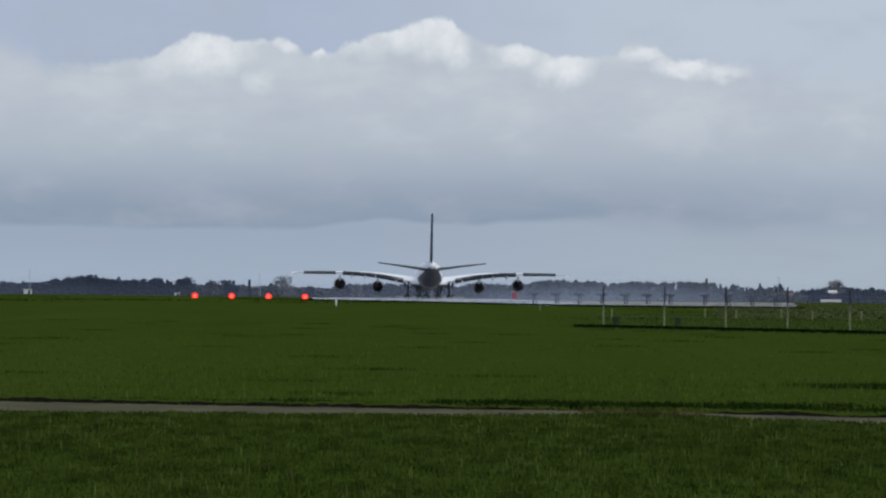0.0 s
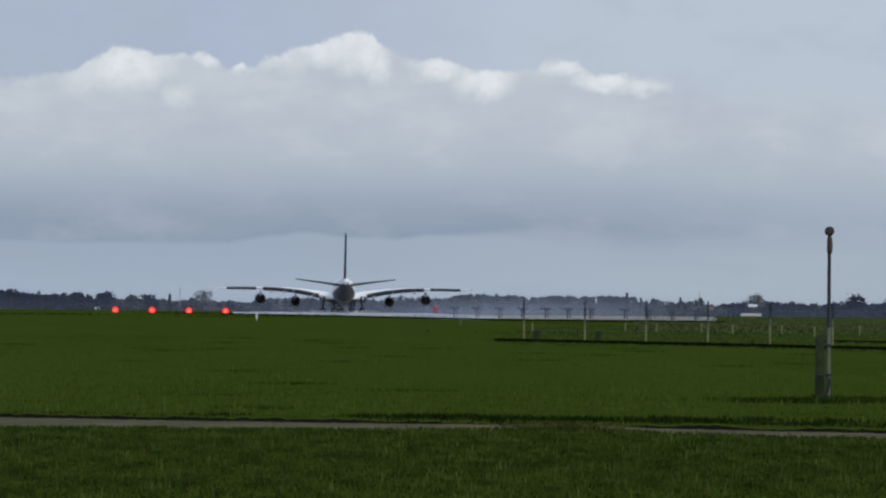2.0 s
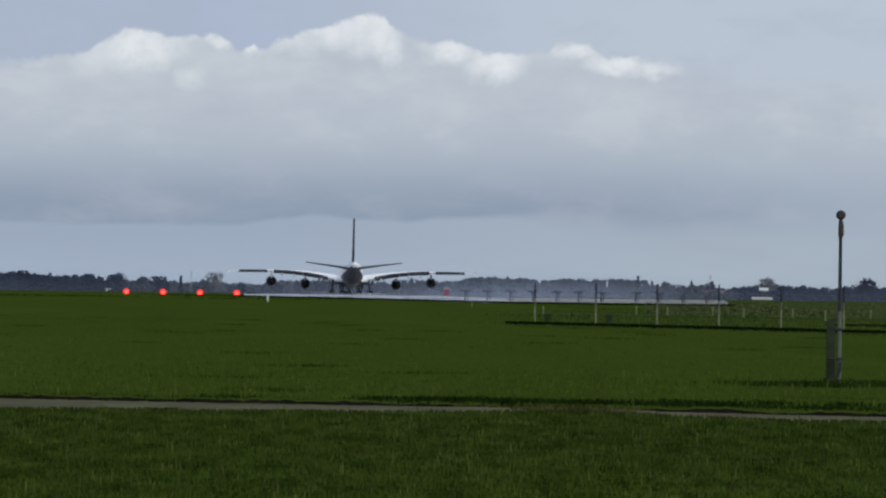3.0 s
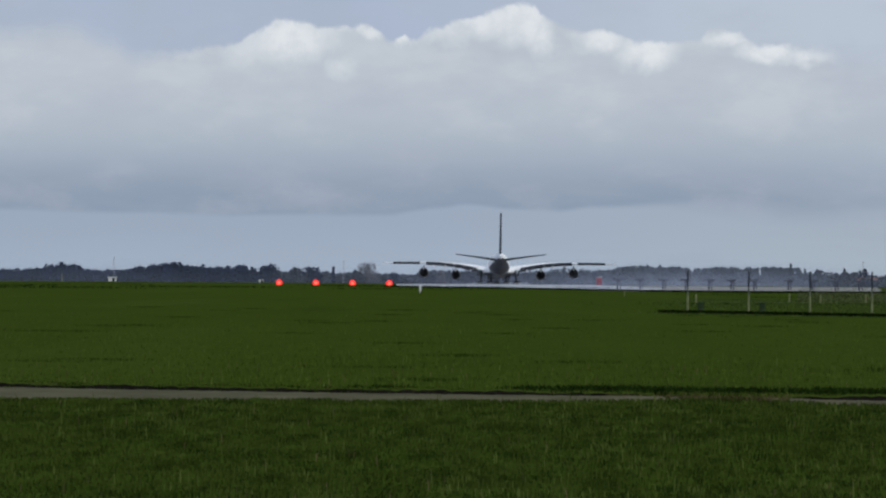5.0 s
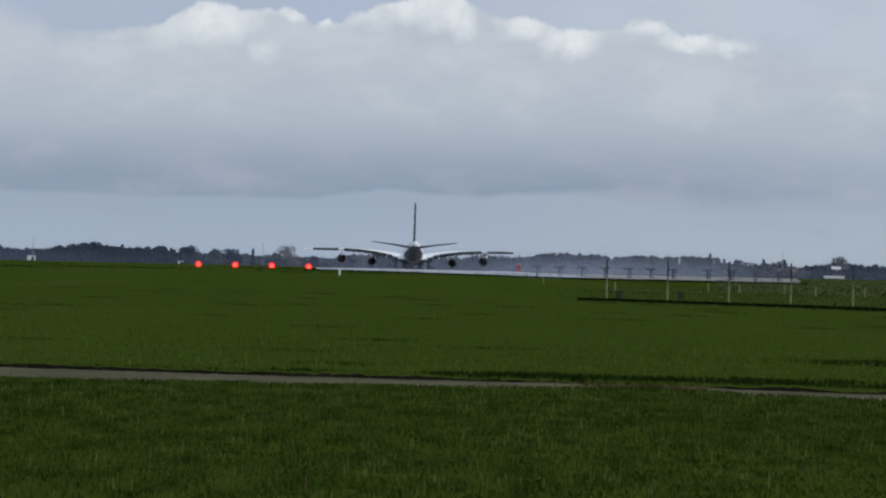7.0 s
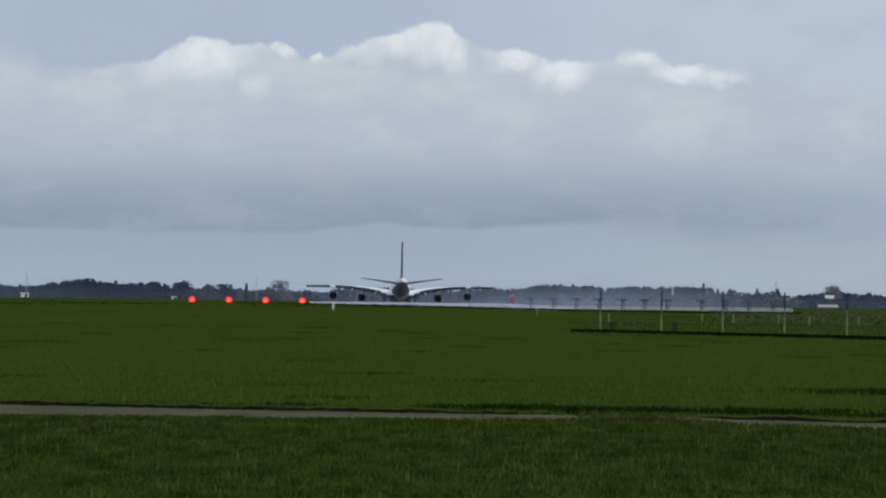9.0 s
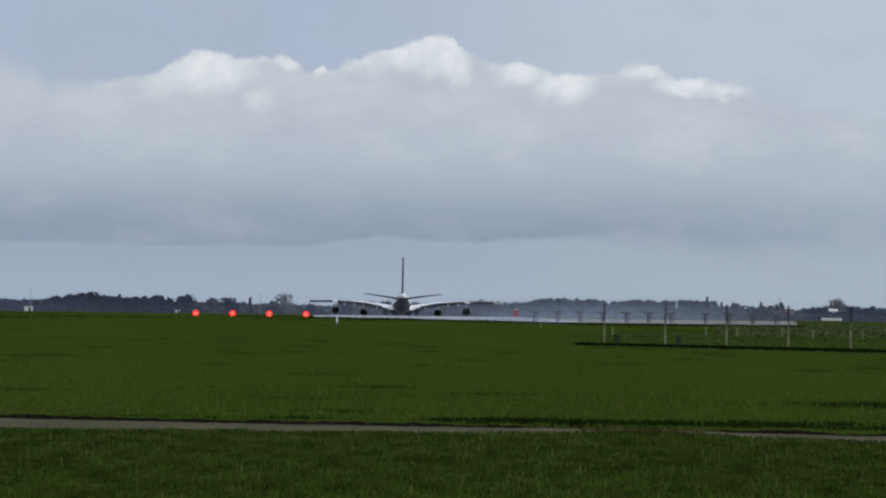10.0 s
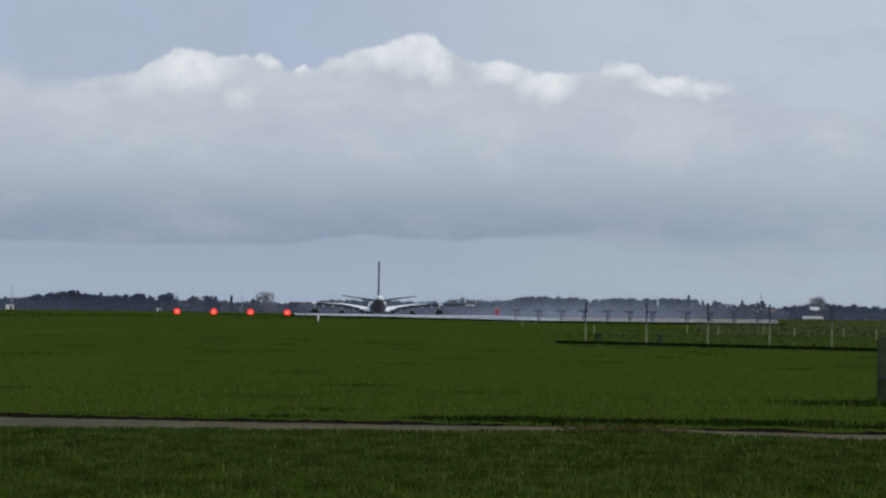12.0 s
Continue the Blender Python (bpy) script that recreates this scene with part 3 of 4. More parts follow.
# ---- approach slope lights ----
def build_slope_lights():
    first = thing("runway_light", at(spot(-438, 1350), 0), "orange approach slope light box on legs, glowing red, in grass", "runway light", "row of red approach slope lights")
    for x, y in ((-0.5, -0.2), (0.5, -0.2), (-0.5, 0.5), (0.5, 0.5)):
        part("leg", rod(bmesh.new(), (x, y, -0.05), (x, y, 0.2), 0.04), ZINC, first)
    part("housing", box(bmesh.new(), (1.5, 1.0, 0.7), (0, 0.15, 0.5), 0.08), ORANGE, first)
    # Glowing disc wider than a real lens: the lamp's halo is built in.
    part("lens", lathe(bmesh.new(), ((-0.50, 0.05), (-0.50, 0.42), (-0.48, 0.68), (-0.36, 0.80), (-0.30, 0.80)), Matrix.Translation((0, 0, 0.55)), 28, True), REDGLOW, first, "glowing red lens with its halo")
    part("lamp", lathe(bmesh.new(), ((-0.56, 0.05), (-0.55, 0.34), (-0.52, 0.44)), Matrix.Translation((0, 0, 0.55)), 20, True), REDCORE, first, "bright red lamp")
    for u in (-373, -308, -243):
        copy_thing(first, at(spot(u, 1350), 0))


build_slope_lights()


# ---- sensor pole with its timber post ----
def build_pole():
    p = spot(825, 110.8)
    pole = thing("sensor_pole", at(p), "slim steel pole with a round sensor head and brown sleeve", "pole")
    part("shaft", rod(bmesh.new(), (0, 0, 1.4), (0, 0, 3.2), 0.038, 0.034, 16), DARKSTEEL, pole, "dull dark steel shaft")
    part("base_tube", rod(bmesh.new(), (0, 0, -0.1), (0, 0, 1.42), 0.047, 0.047, 16), PALE, pole, "pale galvanised lower tube")
    bm = rod(bmesh.new(), (0.008, 0, 2.98), (0.008, 0, 3.16), 0.058, 0.055, 16)
    rod(bm, (0.008, 0, 3.16), (0, 0, 3.29), 0.055, 0.034, 16)
    rod(bm, (0, 0, 2.90), (0.008, 0, 2.98), 0.040, 0.058, 16)
    part("sleeve", bm, RUST, pole, "dark brown sleeve")
    head = part("sensor_head", lathe(bmesh.new(), ((-0.06, 0.075), (-0.05, 0.095), (0.05, 0.095), (0.06, 0.075)), Matrix.Translation((0, 0, 3.36)), 24, True), DARKSTEEL, pole, "round dark sensor head")
    part("sensor_face", lathe(bmesh.new(), ((-0.066, 0.055), (-0.058, 0.06)), Matrix.Translation((0, 0, 3.36)), 20, True), RUST, head, "brownish round sensor face")
    part("collar", box(bmesh.new(), (0.13, 0.14, 0.05), (0, 0, 1.06), 0.01), DARKSTEEL, pole)
    pts = [(0.02, -0.07, 0.40), (0.03, -0.08, 0.30), (-0.01, -0.09, 0.18), (-0.05, -0.09, 0.08), (-0.07, -0.08, -0.02)]
    bm = bmesh.new()
    for a, b in zip(pts, pts[1:]):
        rod(bm, a, b, 0.03, 0.03, 8)
    part("cable", bm, BLACK, pole, "black hanging cable")
    part("strap", box(bmesh.new(), (0.30, 0.16, 0.035), (-0.07, 0, 0.47), 0.008), DARKSTEEL, pole, "dark steel strap")
    bm = box(bmesh.new(), (0.18, 0.15, 1.38), (0, 0, 0.58), 0.015)
    for v in bm.verts:
        if v.co.z > 1.0:
            v.co.z += 0.03 * math.sin(v.co.x * 20)
            v.co.x *= 0.93
    post = tagged(part("timber_post", bm, TIMBER), "weathered grey square timber post standing in grass", "post")
    post.matrix_basis = at(p + Vector((-0.17, 0.02, 0)))


build_pole()


# ---- field fence, stakes and antenna row ----
def build_fence():
    d0, u0 = 308.0, 285.0
    start = spot(u0, d0)
    step = Vector((3.36, -1.16, 0))
    fence = thing("fence", at(start), "tall wire fence on pale dark-topped posts across rough grass", "fence")
    n = 9
    for k in range(n):
        q = step * k
        # Each post is split into three tones to imitate contrast with its background.
        bm = rod(bmesh.new(), q + Vector((0, 0, -0.1)), q + Vector((0, 0, 0.98)), 0.060, 0.058, 10)
        part("post", bm, POST, fence)
        bm = rod(bmesh.new(), q + Vector((0, 0, 0.95)), q + Vector((0, 0, 1.42)), 0.046, 0.044, 10)
        part("post_middle", bm, PALE, fence, "middle of the post, coloured pale grey")
        bm = rod(bmesh.new(), q + Vector((0, 0, 1.40)), q + Vector((0, 0, 2.2)), 0.050, 0.044, 10)
        part("post_top", bm, DARKPOST, fence, "top of the post, coloured dark for contrast")
        bm = rod(bmesh.new(), q + Vector((0, 0, 2.18)), q + Vector((0, -0.05, 2.32)), 0.05, 0.04, 8)
        part("post_cap", bm, DARKSTEEL, fence)
    for z in (0.6, 1.2, 1.8):
        part("wire", rod(bmesh.new(), (0, -0.08, z), step * (n - 1) + Vector((0, -0.08, z)), 0.003, 0.003, 5), POST, fence)
    # shorter stakes in the rough ground behind it
    stake = thing("marker_stake", at(spot(300, 430)), "short pale stake in rough grass", "stake", "pale stakes in the rough grass")
    part("stake_body", box(bmesh.new(), (0.12, 0.12, 0.75), (0, 0, 0.33), 0.02), POST, stake)
    part("stake_cap", box(bmesh.new(), (0.14, 0.14, 0.05), (0, 0, 0.71), 0.01), POST, stake)
    for u, d in ((393, 420), (465, 470), (520, 450), (600, 480), (655, 430), (742, 440), (800, 400), (880, 430)):
        copy_thing(stake, at(spot(u, d)))
    for u in (308, 417):
        bm = box(bmesh.new(), (0.34, 0.3, 0.5), (0, 0, 0.25), 0.03)
        box(bm, (0.38, 0.34, 0.05), (0, 0, 0.52), 0.01)
        b = tagged(part("junction_box", bm, BOXGREEN), "small dark green junction box standing in rough grass", "box", "junction boxes")
        b.matrix_basis = at(spot(u, 318))
    copy_thing(stake, at(spot(173, 642)))
    tall = thing("marker_post", at(spot(-823, 1690)), "thin pale marker post on the grass crest", "post")
    part("shaft", rod(bmesh.new(), (0, 0, -0.1), (0, 0, 2.0), 0.16, 0.1, 10), POST, tall)
    part("head", box(bmesh.new(), (0.4, 0.2, 0.35), (0, 0, 2.15), 0.04), PALE, tall)
    # white marker board near the runway
    board = thing("marker_board", at(spot(-188, 720)), "small white marker board on a stub in grass", "marker")
    part("board", box(bmesh.new(), (0.26, 0.06, 0.75), (0, 0, 0.62), 0.02), SHEET, board)
    part("stub", box(bmesh.new(), (0.10, 0.08, 0.35), (0, 0, 0.12), 0.01), ZINC, board)


def build_antennas():
    first = thing("antenna", at(spot(161, 1150)), "dark T-shaped antenna mast behind the runway pad", "antenna", "row of T-shaped antennas")
    part("mast", rod(bmesh.new(), (0, 0, -0.05), (0, 0, 2.0), 0.2, 0.16, 10), ANTENNA, first)
    bm = box(bmesh.new(), (2.2, 0.3, 0.34), (0, 0, 1.98), 0.05)
    part("crossbar", bm, ANTENNA, first)
    part("brace", rod(bmesh.new(), (0.55, 0, 0.0), (0.5, 0, 1.85), 0.11, 0.1, 8), ANTENNA, first)
    part("equipment_box", box(bmesh.new(), (0.5, 0.3, 0.45), (0.05, 0, 1.68), 0.03), ANTENNA, first)
    for u in (201, 241, 281, 323, 362, 402, 463, 505, 546, 588):
        copy_thing(first, at(spot(u, 1150)))


build_fence()
build_antennas()


# ---- far trees ----
def leaves(rng, verts, faces, centre, size, count, leaf):
    """A clump of leaf sprays scattered through an uneven ellipsoid."""
    for _ in range(count):
        v = Vector((rng.gauss(0, 1), rng.gauss(0, 1), rng.gauss(0, 1))).normalized() * rng.uniform(0.45, 1.0)
        c = centre + Vector((v.x * size[0], v.y * size[1], v.z * size[2]))
        a = Vector((rng.gauss(0, 1), rng.gauss(0, 1), rng.gauss(0, 1))).normalized()
        b = a.cross(Vector((rng.gauss(0, 1), rng.gauss(0, 1), rng.gauss(0, 1)))).normalized()
        s = leaf * rng.uniform(0.6, 1.3)
        k = len(verts)
        verts += [c - a * s, c + b * s * 0.6, c + a * s, c - b * s * 0.6]
        faces.append((k, k + 1, k + 2, k + 3))


def crown(rng, verts, faces, base, height, width, kind="round", dense=1.0, leaf=1.1):
    if kind == "spire":
        for k in range(9):
            f = k / 8
            leaves(rng, verts, faces, base + Vector((0, 0, height * (0.12 + 0.83 * f))), (width * 0.5 * (1.05 - f) + 0.3,) * 2 + (height * 0.09,), int(26 * dense), 0.9)
        return
    for k in range(13):
        a, r = rng.uniform(0, math.tau), rng.uniform(0.05, 0.62)
        z = (0.30, 0.45, 0.58, 0.70, 0.80)[k % 5] + rng.uniform(-0.06, 0.06)
        r *= 1.12 - 0.42 * z
        c = base + Vector((math.cos(a) * width * 0.5 * r, math.sin(a) * width * 0.4 * r, height * z))
        s = width * rng.uniform(0.22, 0.31) * (1.18 - 0.34 * z)
        leaves(rng, verts, faces, c, (s, s, min(s * 0.9, height * (1.0 - z) + 0.4)), int(40 * dense), leaf)


def tree(u, d, top, width, mat, kind="round", label="", dense=1.0, seed=1):
    """A single tree: tapered trunk with limbs and a broken crown; top is its height above eye level, in lens units."""
    rng = random.Random(seed)
    p = spot(u, d)
    height = EYE.z + top / LENS * d - p.z
    w = width / LENS * d
    t = thing("tree", at(p), label, "tree", "trees along the far edge of the airfield")
    bm = rod(bmesh.new(), (0, 0, -0.3), (0.2, 0, height * 0.55), w * 0.035 + 0.15, w * 0.02 + 0.06, 8)
    for k in range(6):
        a = k * 2.4
        rod(bm, (0.1, 0, height * (0.25 + 0.05 * k)), (math.cos(a) * w * 0.33, math.sin(a) * w * 0.33, height * (0.5 + 0.07 * k)), w * 0.012 + 0.06, 0.04, 6)
    part("trunk", bm, BARK, t)
    verts, faces = [], []
    crown(rng, verts, faces, Vector(), height, w, kind, dense, 0.5 if mat is TWIG else 1.1)
    raw("crown", verts, faces, mat, t)


def wood(name, u0, u1, d, stops, mat, label, seed, step=15.0, uneven=0.16):
    """A belt of far woodland whose tops follow the given heights between two bearings."""
    rng = random.Random(seed)
    verts, faces = [], []
    u = u0
    while u < u1:
        top = float(np.interp((u - u0) / (u1 - u0), np.linspace(0, 1, len(stops)), stops))
        for row in (0, 1):
            dd = d + row * 45 + rng.uniform(-20, 20)
            uu = u + rng.uniform(-4, 4)
            p = spot(uu, dd)
            h = EYE.z + (top * rng.uniform(1.0 - uneven * 0.3, 1.0 + uneven * 0.75) + 1.5) / LENS * dd - p.z
            crown(rng, verts, faces, p, h, step * rng.uniform(1.6, 2.5) / LENS * dd, "round", 0.8)
            leaves(rng, verts, faces, p + Vector((0, 0, h * 0.3)), (step * 0.8 / LENS * dd, 3, h * 0.36), 80, 1.3)
        u += step * rng.uniform(0.55, 0.95)
    tagged(raw(name, verts, faces, mat), label, "woodland", kind="stuff")


def build_trees():
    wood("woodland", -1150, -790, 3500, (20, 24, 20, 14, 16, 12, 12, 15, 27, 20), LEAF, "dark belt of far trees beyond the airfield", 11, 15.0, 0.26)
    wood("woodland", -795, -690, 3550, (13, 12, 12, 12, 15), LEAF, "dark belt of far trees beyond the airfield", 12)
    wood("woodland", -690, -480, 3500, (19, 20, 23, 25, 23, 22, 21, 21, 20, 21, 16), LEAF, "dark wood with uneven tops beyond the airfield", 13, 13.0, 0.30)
    wood("woodland", -480, -180, 3650, (11, 13, 12, 13, 11, 10, 12, 9, 9, 7, 6), LEAF2, "low hedge of far trees, hazy blue-grey", 14)
    wood("woodland", -215, 20, 3600, (4, 12, 16, 16, 15, 17, 16, 15, 14, 15), LEAF2, "far trees beyond the runway, hazy blue-grey", 15)
    wood("woodland", 20, 170, 3600, (15, 17, 19, 20, 18, 19, 21), LEAF2, "far trees beyond the runway, hazy blue-grey", 16)
    wood("woodland", 140, 480, 4000, (18, 28, 31, 30, 29, 26, 24, 29, 28, 28, 29, 29, 28), LEAF2, "long rounded far wood, hazy blue-grey", 17, 10.0, 0.05)
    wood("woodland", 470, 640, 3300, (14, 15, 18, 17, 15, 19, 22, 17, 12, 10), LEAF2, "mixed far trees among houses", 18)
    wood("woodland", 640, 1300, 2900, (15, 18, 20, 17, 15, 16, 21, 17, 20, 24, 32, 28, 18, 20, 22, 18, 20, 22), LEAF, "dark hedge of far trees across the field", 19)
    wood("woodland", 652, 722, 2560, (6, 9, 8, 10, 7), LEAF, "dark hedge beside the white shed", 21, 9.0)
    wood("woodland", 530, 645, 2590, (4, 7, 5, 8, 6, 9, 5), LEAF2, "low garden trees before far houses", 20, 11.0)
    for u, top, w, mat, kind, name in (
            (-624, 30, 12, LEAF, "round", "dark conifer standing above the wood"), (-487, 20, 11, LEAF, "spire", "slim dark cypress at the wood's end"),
            (-455, 25, 76, LEAF, "round", "broad dark tree by the airfield"), (-412, 21, 56, LEAF2, "round", "hazy blue-grey tree by the airfield"),
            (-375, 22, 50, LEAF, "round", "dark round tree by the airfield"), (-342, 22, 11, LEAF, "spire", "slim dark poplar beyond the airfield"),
            (-300, 17, 38, LEAF2, "round", "hazy blue-grey tree by the airfield"), (-235, 12, 34, LEAF, "round", "small dark tree beyond the airfield"),
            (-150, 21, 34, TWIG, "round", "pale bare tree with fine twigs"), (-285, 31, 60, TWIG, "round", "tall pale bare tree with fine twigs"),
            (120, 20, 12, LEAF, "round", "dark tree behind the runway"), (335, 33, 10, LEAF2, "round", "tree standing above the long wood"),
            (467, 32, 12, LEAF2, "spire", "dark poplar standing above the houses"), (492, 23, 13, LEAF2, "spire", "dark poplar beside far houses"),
            (515, 26, 30, LEAF2, "round", "round hazy blue-grey tree near far houses"), (562, 24, 11, LEAF2, "spire", "slim dark tree near far houses"), (595, 30, 14, LEAF, "round", "dark tree among houses"),
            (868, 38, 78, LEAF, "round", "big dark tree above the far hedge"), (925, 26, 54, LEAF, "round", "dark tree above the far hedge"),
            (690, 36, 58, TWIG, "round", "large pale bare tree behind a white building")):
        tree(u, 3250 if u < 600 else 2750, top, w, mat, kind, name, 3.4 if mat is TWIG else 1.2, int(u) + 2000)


build_trees()


# ---- far buildings ----
def house(u, d, width, depth, wall_h, roof_h, wall_mat, label, windows=3, turn=0.0, roof=None):
    h = thing("house", at(spot(u, d), turn), label, "house")
    part("wall", box(bmesh.new(), (width, depth, wall_h + 0.3), (0, 0, wall_h / 2 - 0.15), 0.03), wall_mat, h)
    bm = loft(bmesh.new(), [[Vector((x, -depth / 2 - 0.4, wall_h - 0.05)), Vector((x, 0, wall_h + roof_h)), Vector((x, depth / 2 + 0.4, wall_h - 0.05))] for x in (-width / 2 - 0.4, width / 2 + 0.4)])
    r = part("roof", bm, roof or ROOF, h)
    part("chimney", box(bmesh.new(), (0.8, 0.6, 1.6), (width * 0.3, 0, wall_h + roof_h), 0.04), BRICK, r)
    for k in range(windows):
        x = -width / 2 + width * (k + 0.5) / windows
        w = part("window", box(bmesh.new(), (1.3, 0.16, 1.2), (x, -depth / 2 - 0.02, wall_h * 0.55), 0.02), SHEET, h)
        part("pane", box(bmesh.new(), (1.1, 0.06, 1.0), (x, -depth / 2 - 0.10, wall_h * 0.55)), GLASS, w)
    return h


def cabin(u, d, size, mat, label, roofmat, cat="cabin"):
    c = thing("equipment_cabin", at(spot(u, d)), label, cat)
    x, y, z = size
    part("wall", box(bmesh.new(), (x, y, z), (0, 0, z / 2), 0.06), mat, c)
    part("roof", box(bmesh.new(), (x + 0.3, y + 0.3, 0.16), (0, 0, z + 0.07), 0.04), roofmat, c)
    part("door", box(bmesh.new(), (0.8, 0.06, min(1.9, z * 0.85)), (x * 0.2, -y / 2 - 0.03, min(1.9, z * 0.85) / 2 + 0.03), 0.01), GLASS, c)


house(612, 2640, 12, 9, 6.2, 3.8, BRICK, "far brick house with a red-brown tiled roof among trees", 2, 8)
house(572, 2720, 11, 9, 6.2, 3.6, BRICK, "far brick house with a red-brown tiled roof among trees", 2, 12)
house(690, 2640, 3.6, 4, 10.3, 1.2, WALL, "narrow white-walled far building with a pale roof", 1, 0, SHEET)
house(687, 2200, 7.4, 6, 2.7, 1.0, WALL, "low white shed with a pale roof", 3, 0, WALL)
cabin(-734, 1760, (2.5, 2.2, 1.5), SHEET, "small white equipment cabin on the grass crest", SHEET)
cabin(-470, 1780, (1.5, 1.4, 0.9), SHEET, "very small white equipment cabin on the grass crest", SHEET)
cabin(128, 2420, (2.3, 3.0, 7.6), REDP, "red-painted equipment cabin beyond the runway", SHEET)


def mast(u, d, top, label):
    p = spot(u, d)
    h = EYE.z + top / LENS * d - p.z
    m = thing("lattice_mast", at(p), label, "mast")
    bm = bmesh.new()
    for s in (-1, 1):
        rod(bm, (s * 0.9, 0, 0), (s * 0.25, 0, h), 0.08, 0.05, 6)
    part("leg_pair", bm, ZINC, m)
    bm = bmesh.new()
    for k in range(10):
        z0, z1 = h * k / 10, h * (k + 1) / 10
        w0, w1 = 0.9 - 0.065 * k, 0.9 - 0.065 * (k + 1)
        rod(bm, (-w0, 0, z0), (w1, 0, z1), 0.035, 0.035, 5)
        rod(bm, (w0, 0, z0), (-w1, 0, z1), 0.035, 0.035, 5)
    part("lattice", bm, ZINC, m)


mast(-731, 3300, 38, "thin far lattice mast rising above trees")
mast(-324, 3300, 34, "thin far lattice mast rising above trees")
mast(595, 2900, 38, "thin far lattice mast rising above trees")


# ---- upright sheets standing in for haze over the far field ----
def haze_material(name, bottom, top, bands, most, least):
    """A faint pale blue veil standing in for haze, which thins upwards; bands are (from, to) in metres across, over
    which it thickens and then thins.
    """
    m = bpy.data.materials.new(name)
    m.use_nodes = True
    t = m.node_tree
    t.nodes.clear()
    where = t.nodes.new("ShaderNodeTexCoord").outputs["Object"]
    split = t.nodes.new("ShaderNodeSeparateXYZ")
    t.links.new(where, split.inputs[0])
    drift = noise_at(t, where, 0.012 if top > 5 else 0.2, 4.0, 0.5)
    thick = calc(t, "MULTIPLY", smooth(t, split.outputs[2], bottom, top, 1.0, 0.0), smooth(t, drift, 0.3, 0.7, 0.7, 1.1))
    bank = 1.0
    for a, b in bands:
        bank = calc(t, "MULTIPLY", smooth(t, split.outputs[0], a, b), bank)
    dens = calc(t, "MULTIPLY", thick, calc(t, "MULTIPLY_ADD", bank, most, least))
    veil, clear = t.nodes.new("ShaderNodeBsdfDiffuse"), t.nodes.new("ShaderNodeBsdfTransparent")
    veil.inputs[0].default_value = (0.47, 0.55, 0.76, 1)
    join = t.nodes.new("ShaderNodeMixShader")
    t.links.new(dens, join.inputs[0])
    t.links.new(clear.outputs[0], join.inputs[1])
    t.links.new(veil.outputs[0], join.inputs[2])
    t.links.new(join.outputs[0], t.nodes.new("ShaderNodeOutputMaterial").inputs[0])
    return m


def haze_bank(rows, x0, step, count, z0, z1, wave, mat, label):
    verts, faces = [], []
    for layer, d in enumerate(rows):
        k0 = len(verts)
        for k in range(count + 1):
            x = x0 + step * k
            y = d + wave * noise.noise((x * 0.3 / wave, layer, 2.0))
            verts += [(x, y, z0), (x, y, z1)]
        faces += [(k0 + 2 * k, k0 + 2 * k + 2, k0 + 2 * k + 3, k0 + 2 * k + 1) for k in range(count)]
    tagged(raw("haze", verts, faces, mat, flat=False), label, "haze", kind="stuff")


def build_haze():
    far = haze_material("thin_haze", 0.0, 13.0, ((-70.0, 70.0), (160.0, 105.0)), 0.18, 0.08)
    haze_bank((2440, 2520), -420, 21, 40, -8.0, 16.0, 30, far, "thin bluish sheets standing in for haze over the far field")
    # Extra veil added in front of the antenna row to fade it.
    near = haze_material("near_haze_veil", 0.6, 3.6, ((2.0, 14.0), (48.0, 24.0)), 0.055, 0.0)
    haze_bank((1118, 1130, 1141), 0, 1.6, 33, rise(1130) + 0.1, 3.8, 4, near, "thin pale sheets standing in for haze before the antennas")


build_haze()


# ---- grass blades ----
def blades(name, seed, count, place, tall, wide, mat, label, bend=1.3):
    """Loose upright blades, each a bent two-part leaf."""
    rng = np.random.default_rng(seed)
    u, d = place(rng, count)
    keep = (d < np.interp(u, [p[0] for p in PATH_NEAR], [p[1] for p in PATH_NEAR])) | (d > np.interp(u, [p[0] for p in PATH_FAR], [p[1] for p in PATH_FAR]))
    u, d = u[keep], d[keep]
    n = len(u)
    x, y = u / LENS * d, d
    h, w = tall * rng.uniform(0.45, 1.15, n), wide * rng.uniform(0.6, 1.3, n)
    a, lean = rng.uniform(0, math.tau, n), rng.uniform(0.15 * bend, bend, n)
    ax, ay = np.cos(a) * w, np.sin(a) * w
    b = rng.uniform(0, math.tau, n)
    lx, ly = np.cos(b) * lean * h, np.sin(b) * lean * h
    lift = np.array([rise(q) for q in d])
    z = lift - 0.06
    mid, tip = lift + h * 0.6, lift + h
    v = np.stack([np.stack([x - ax, y - ay, z], 1), np.stack([x + ax, y + ay, z], 1), np.stack([x + lx * 0.4 + ax * 0.7, y + ly * 0.4 + ay * 0.7, mid], 1),
                  np.stack([x + lx * 0.4 - ax * 0.7, y + ly * 0.4 - ay * 0.7, mid], 1), np.stack([x + lx, y + ly, tip], 1)], 1).reshape(-1, 3)
    k = np.arange(n) * 5
    faces = np.stack([k, k + 1, k + 2, k + 3], 1).tolist() + np.stack([k + 3, k + 2, k + 4], 1).tolist()
    tagged(raw(name, v.tolist(), faces, mat), label, "grass", kind="stuff")


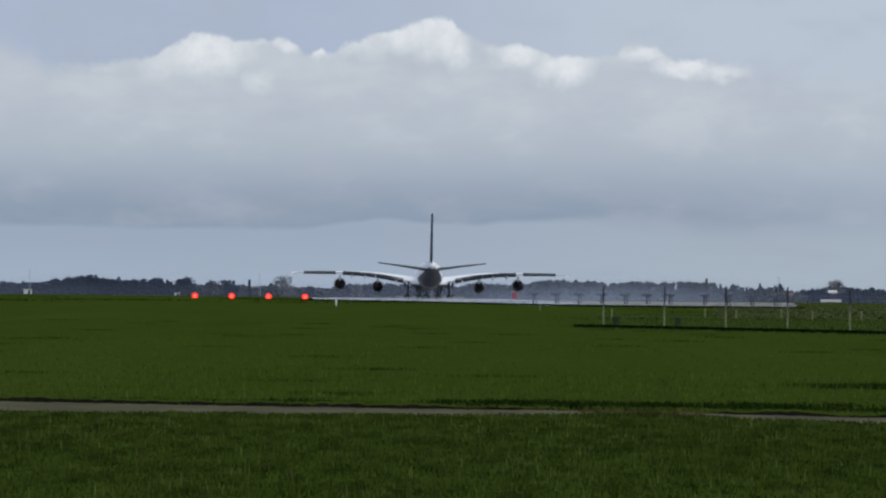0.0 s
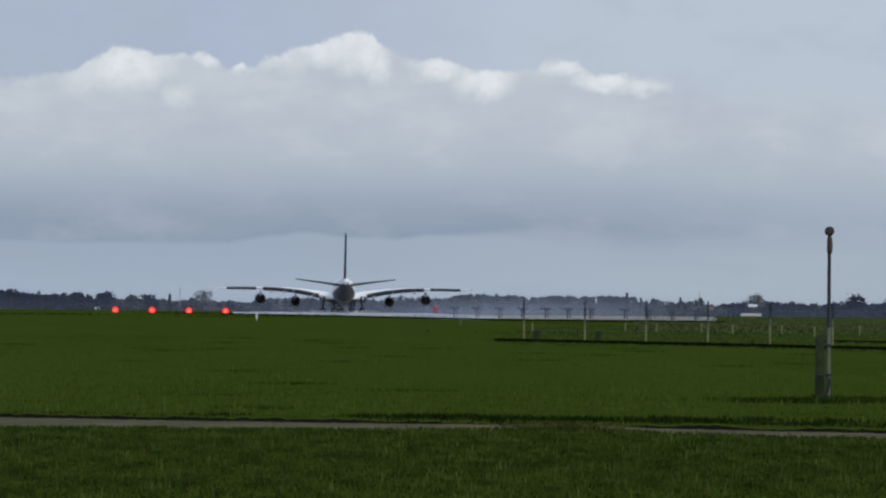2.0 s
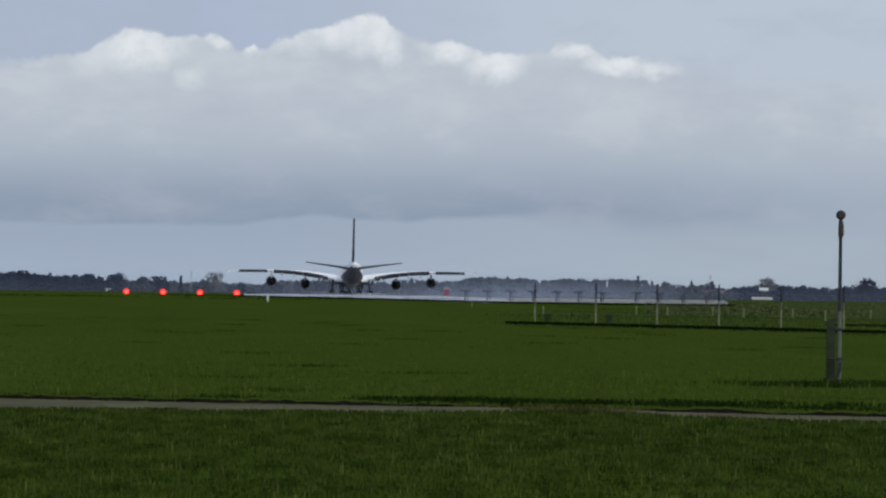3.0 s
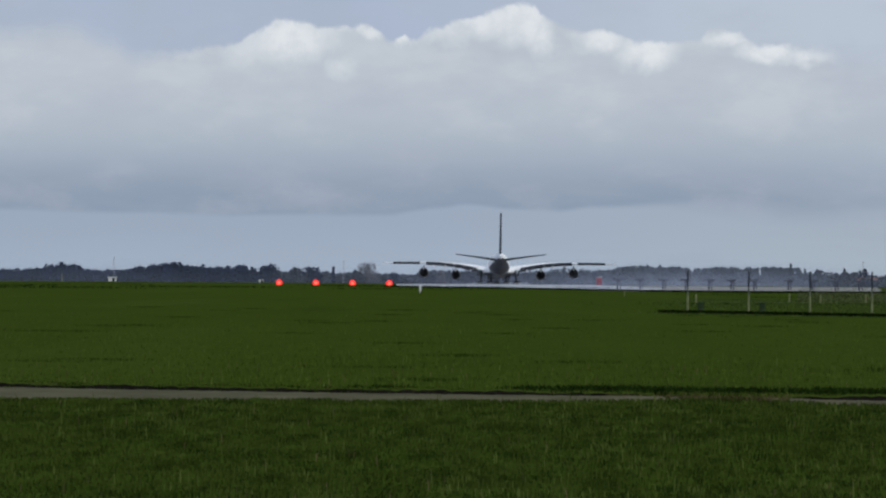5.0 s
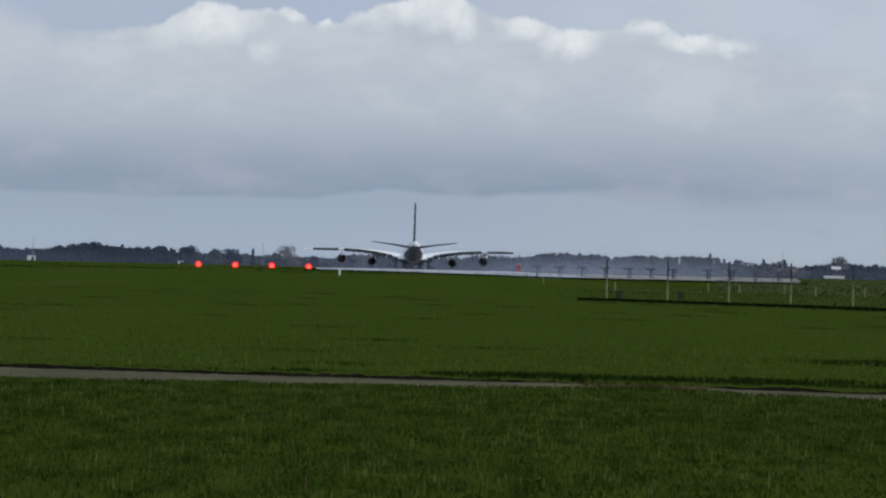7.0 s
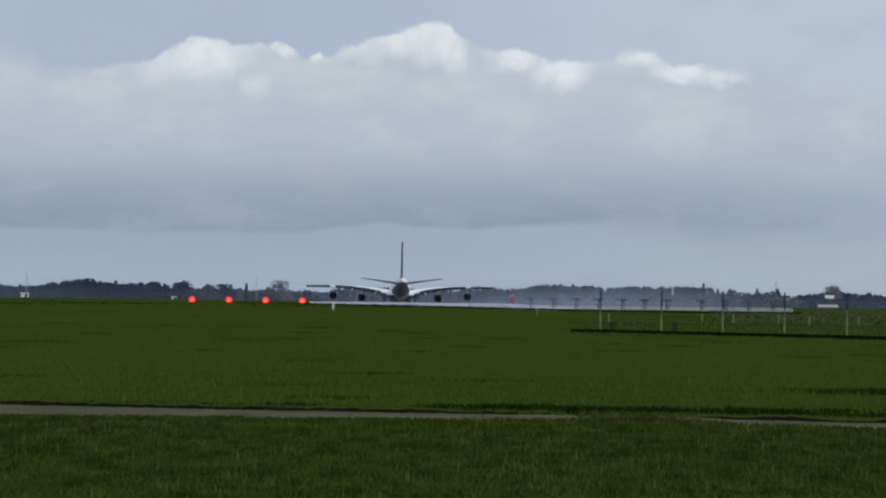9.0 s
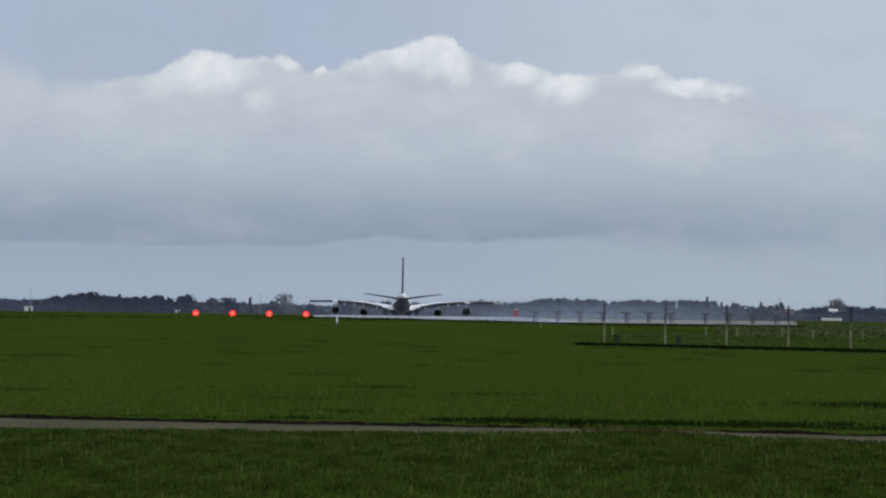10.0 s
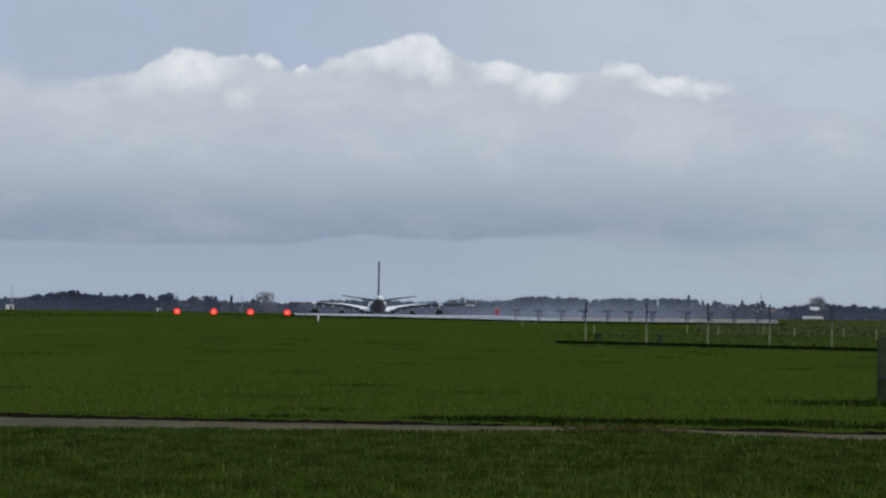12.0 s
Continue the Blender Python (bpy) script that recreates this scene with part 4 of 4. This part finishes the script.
def clumped(u0, u1, d0, d1, clumps, spread):
    """Places gathered into clumps, between bearings and distances."""
    def place(rng, n):
        cd = np.sqrt(rng.uniform(d0 ** 2, d1 ** 2, clumps))
        cu = rng.uniform(u0, u1, clumps)
        pick = rng.integers(0, clumps, n)
        d = cd[pick] + rng.normal(0, spread, n)
        return cu[pick] + rng.normal(0, spread, n) / d * LENS, d
    return place


def thinning(u0, u1, d0, d1):
    """Even over the picture rather than the ground: thinner and thinner with distance."""
    def place(rng, n):
        return rng.uniform(u0, u1, n), 1.0 / rng.uniform(1.0 / d1, 1.0 / d0, n)
    return place


def even(u0, u1, d0, d1):
    def place(rng, n):
        return rng.uniform(u0, u1, n), np.sqrt(rng.uniform(d0 ** 2, d1 ** 2, n))
    return place


def ditch(rng, n):
    """Along the ditch in front of the fence, which slants towards the camera."""
    u = rng.uniform(235, 1150, n)
    return u, np.interp(u, [235, 784, 1150], [299, 264, 246]) + rng.normal(0, 0.45, n)


blades("grass", 1, 64000, even(-1000, 1000, 34, 86), 0.017, 0.012, BLADES, "short green grass in front of the track", 1.6)
blades("grass", 2, 24000, clumped(-1000, 1000, 34, 79, 700, 0.20), 0.026, 0.011, BLADES, "tufted green grass in front of the track", 1.4)
blades("grass", 14, 3000, clumped(-1000, 1000, 34, 79, 200, 0.12), 0.055, 0.006, FRESH, "brighter tufts of grass in front of the track", 0.9)
blades("grass", 11, 13000, clumped(-1000, 1000, 34, 79, 240, 0.20), 0.028, 0.012, MIDGRASS, "darker patches of grass in front of the track", 1.6)
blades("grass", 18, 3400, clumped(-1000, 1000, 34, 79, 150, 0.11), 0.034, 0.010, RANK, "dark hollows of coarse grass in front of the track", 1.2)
blades("grass", 15, 650, even(-1000, 1000, 34, 79), 0.11, 0.009, FRESH, "scattered upright green grass stalks", 0.25)
blades("grass", 16, 850, thinning(-1100, 1100, 84, 420), 0.13, 0.015, FRESH, "scattered upright green grass stalks", 0.25)
blades("grass", 3, 350, even(-1000, 1000, 36, 110), 0.11, 0.006, STRAW, "scattered pale dry grass stalks", 0.4)


def verge(rng, n):
    """The verge along the near edge of the paving, a line of shade."""
    u = rng.uniform(-250, 640, n)
    return u, np.interp(u, [-250, 0, 236, 640], [1232, 1088, 928, 922]) + rng.normal(0, 6.0, n)


blades("rank_grass", 17, 12000, verge, 0.30, 0.10, SHADEGRASS, "grass coloured dark for the shaded edge along the runway")
blades("grass", 4, 26000, thinning(-1100, 1100, 80, 400), 0.026, 0.012, LAWN, "short mown grass behind the track", 2.2)
blades("grass", 5, 9000, clumped(-1100, 1100, 84, 330, 60, 0.5), 0.03, 0.016, MIDGRASS, "dark tufts in the mown grass")
blades("rank_grass", 6, 4000, clumped(40, 660, 81.5, 84, 24, 0.36), 0.13, 0.012, HOLLOW, "taller dark grass along the far edge of the track")
blades("rank_grass", 7, 5000, clumped(-1100, 1100, 81, 87, 40, 0.28), 0.085, 0.012, HOLLOW, "taller dark grass along the far edge of the track")


def fringe(rng, n):
    """Just behind the far edge of the track."""
    u = rng.uniform(-1100, 1100, n)
    return u, np.interp(u, [q[0] for q in PATH_FAR], [q[1] for q in PATH_FAR]) + 0.25 + np.abs(rng.normal(0, 0.5, n))


blades("grass", 12, 9000, fringe, 0.09, 0.010, LAWN, "grass hanging over the cut edge of the track")
blades("grass", 13, 2200, fringe, 0.07, 0.016, STRAW, "pale dry grass along the cut edge of the track")


def overgrown(rng, n):
    """Where the track narrows to a worn line between grass."""
    u = rng.uniform(140, 500, n)
    return u, np.interp(u, [q[0] for q in PATH_FAR], [q[1] for q in PATH_FAR]) + 0.05 + np.abs(rng.normal(0, 0.22, n))


blades("grass", 23, 2600, overgrown, 0.035, 0.014, STRAW, "worn dry grass where the track narrows", 1.4)
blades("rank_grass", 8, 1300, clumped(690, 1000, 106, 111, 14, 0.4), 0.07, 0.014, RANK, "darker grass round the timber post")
blades("rank_grass", 9, 20000, ditch, 0.19, 0.03, SHADEGRASS, "grass coloured near-black for the shaded ditch before the fence")
blades("rank_grass", 10, 26000, clumped(300, 1150, 300, 560, 1200, 2.2), 0.085, 0.045, ROUGH, "rough long grass round the fence", 1.8)


def ditch_lip(rng, n):
    """A paler strip of grass in front of the ditch."""
    u = rng.uniform(225, 1150, n)
    return u, np.interp(u, [235, 784, 1150], [299, 264, 246]) - 2.2 + rng.normal(0, 0.7, n)


def second_ditch(rng, n):
    """A shorter dark line behind the fence."""
    u = rng.uniform(815, 1150, n)
    return u, np.interp(u, [815, 1150], [327, 312]) + rng.normal(0, 0.5, n)


# Pale blade colour stands in for the hazy strip along the crest.
blades("rank_grass", 24, 6000, even(-1150, -200, 1630, 1740), 0.24, 0.12, TALLPALE, "pale blades along the crest, coloured for its haze", 1.4)
blades("rank_grass", 25, 2500, clumped(-1000, 200, 900, 1400, 26, 5.0), 0.20, 0.12, HOLLOW, "dark patches of coarse grass near the crest", 1.4)
blades("grass", 19, 2600, ditch_lip, 0.06, 0.03, ROUGH, "paler grass along the lip of the ditch", 1.6)
blades("rank_grass", 20, 5000, second_ditch, 0.14, 0.03, SHADEGRASS, "short line of shade-dark grass behind the fence")
blades("rank_grass", 21, 20000, thinning(480, 1200, 480, 1600), 0.14, 0.18, TALLPALE, "pale unmown grass beyond the fence", 1.6)
blades("rank_grass", 22, 1500, clumped(255, 1150, 380, 900, 14, 3.0), 0.14, 0.05, RANK, "dark tussocks in the rough grass", 1.4)


# ---- spray thrown up by the wheels ----
def build_spray():
    rng = random.Random(31)
    verts, faces = [], []
    for k in range(700):
        back = abs(rng.gauss(0, 1)) * 22
        side = rng.choice((-1, 1)) * (4.5 + back * 0.10 + rng.gauss(0, 2.2 + back * 0.05))
        c = Vector((side, -8 - back, abs(rng.gauss(0, 0.22 + back * 0.006)) + 0.1))
        leaves(rng, verts, faces, c, (0.4, 0.4, 0.25), 3, 0.075)
    spray = raw("water_spray", verts, faces, MIST)
    return tagged(spray, "pale water spray trailing behind the wheels", "spray", kind="stuff")


water_spray = build_spray()


# ---- what moves ----
def motions():
    rows = []
    across = ((0.0, 35.7), (2.5, 36.6), (5.5, 37.7), (8.0, 37.7), (12.0, 37.1))
    for k in range(25):
        t = k / 2
        s = 1595 + 62.2 * t - 0.45 * t * t
        r = float(np.interp(t, [a[0] for a in across], [a[1] for a in across]))
        p = strip(r, s, 0.03)
        slope = math.degrees(math.atan((rise(s + 15) - rise(s - 15)) / 30))
        rows.append((t, pose(p.x, p.y, p.z, slope, 0, math.degrees(RUN))))
    walk(airliner, rows)
    walk(water_spray, rows)


motions()
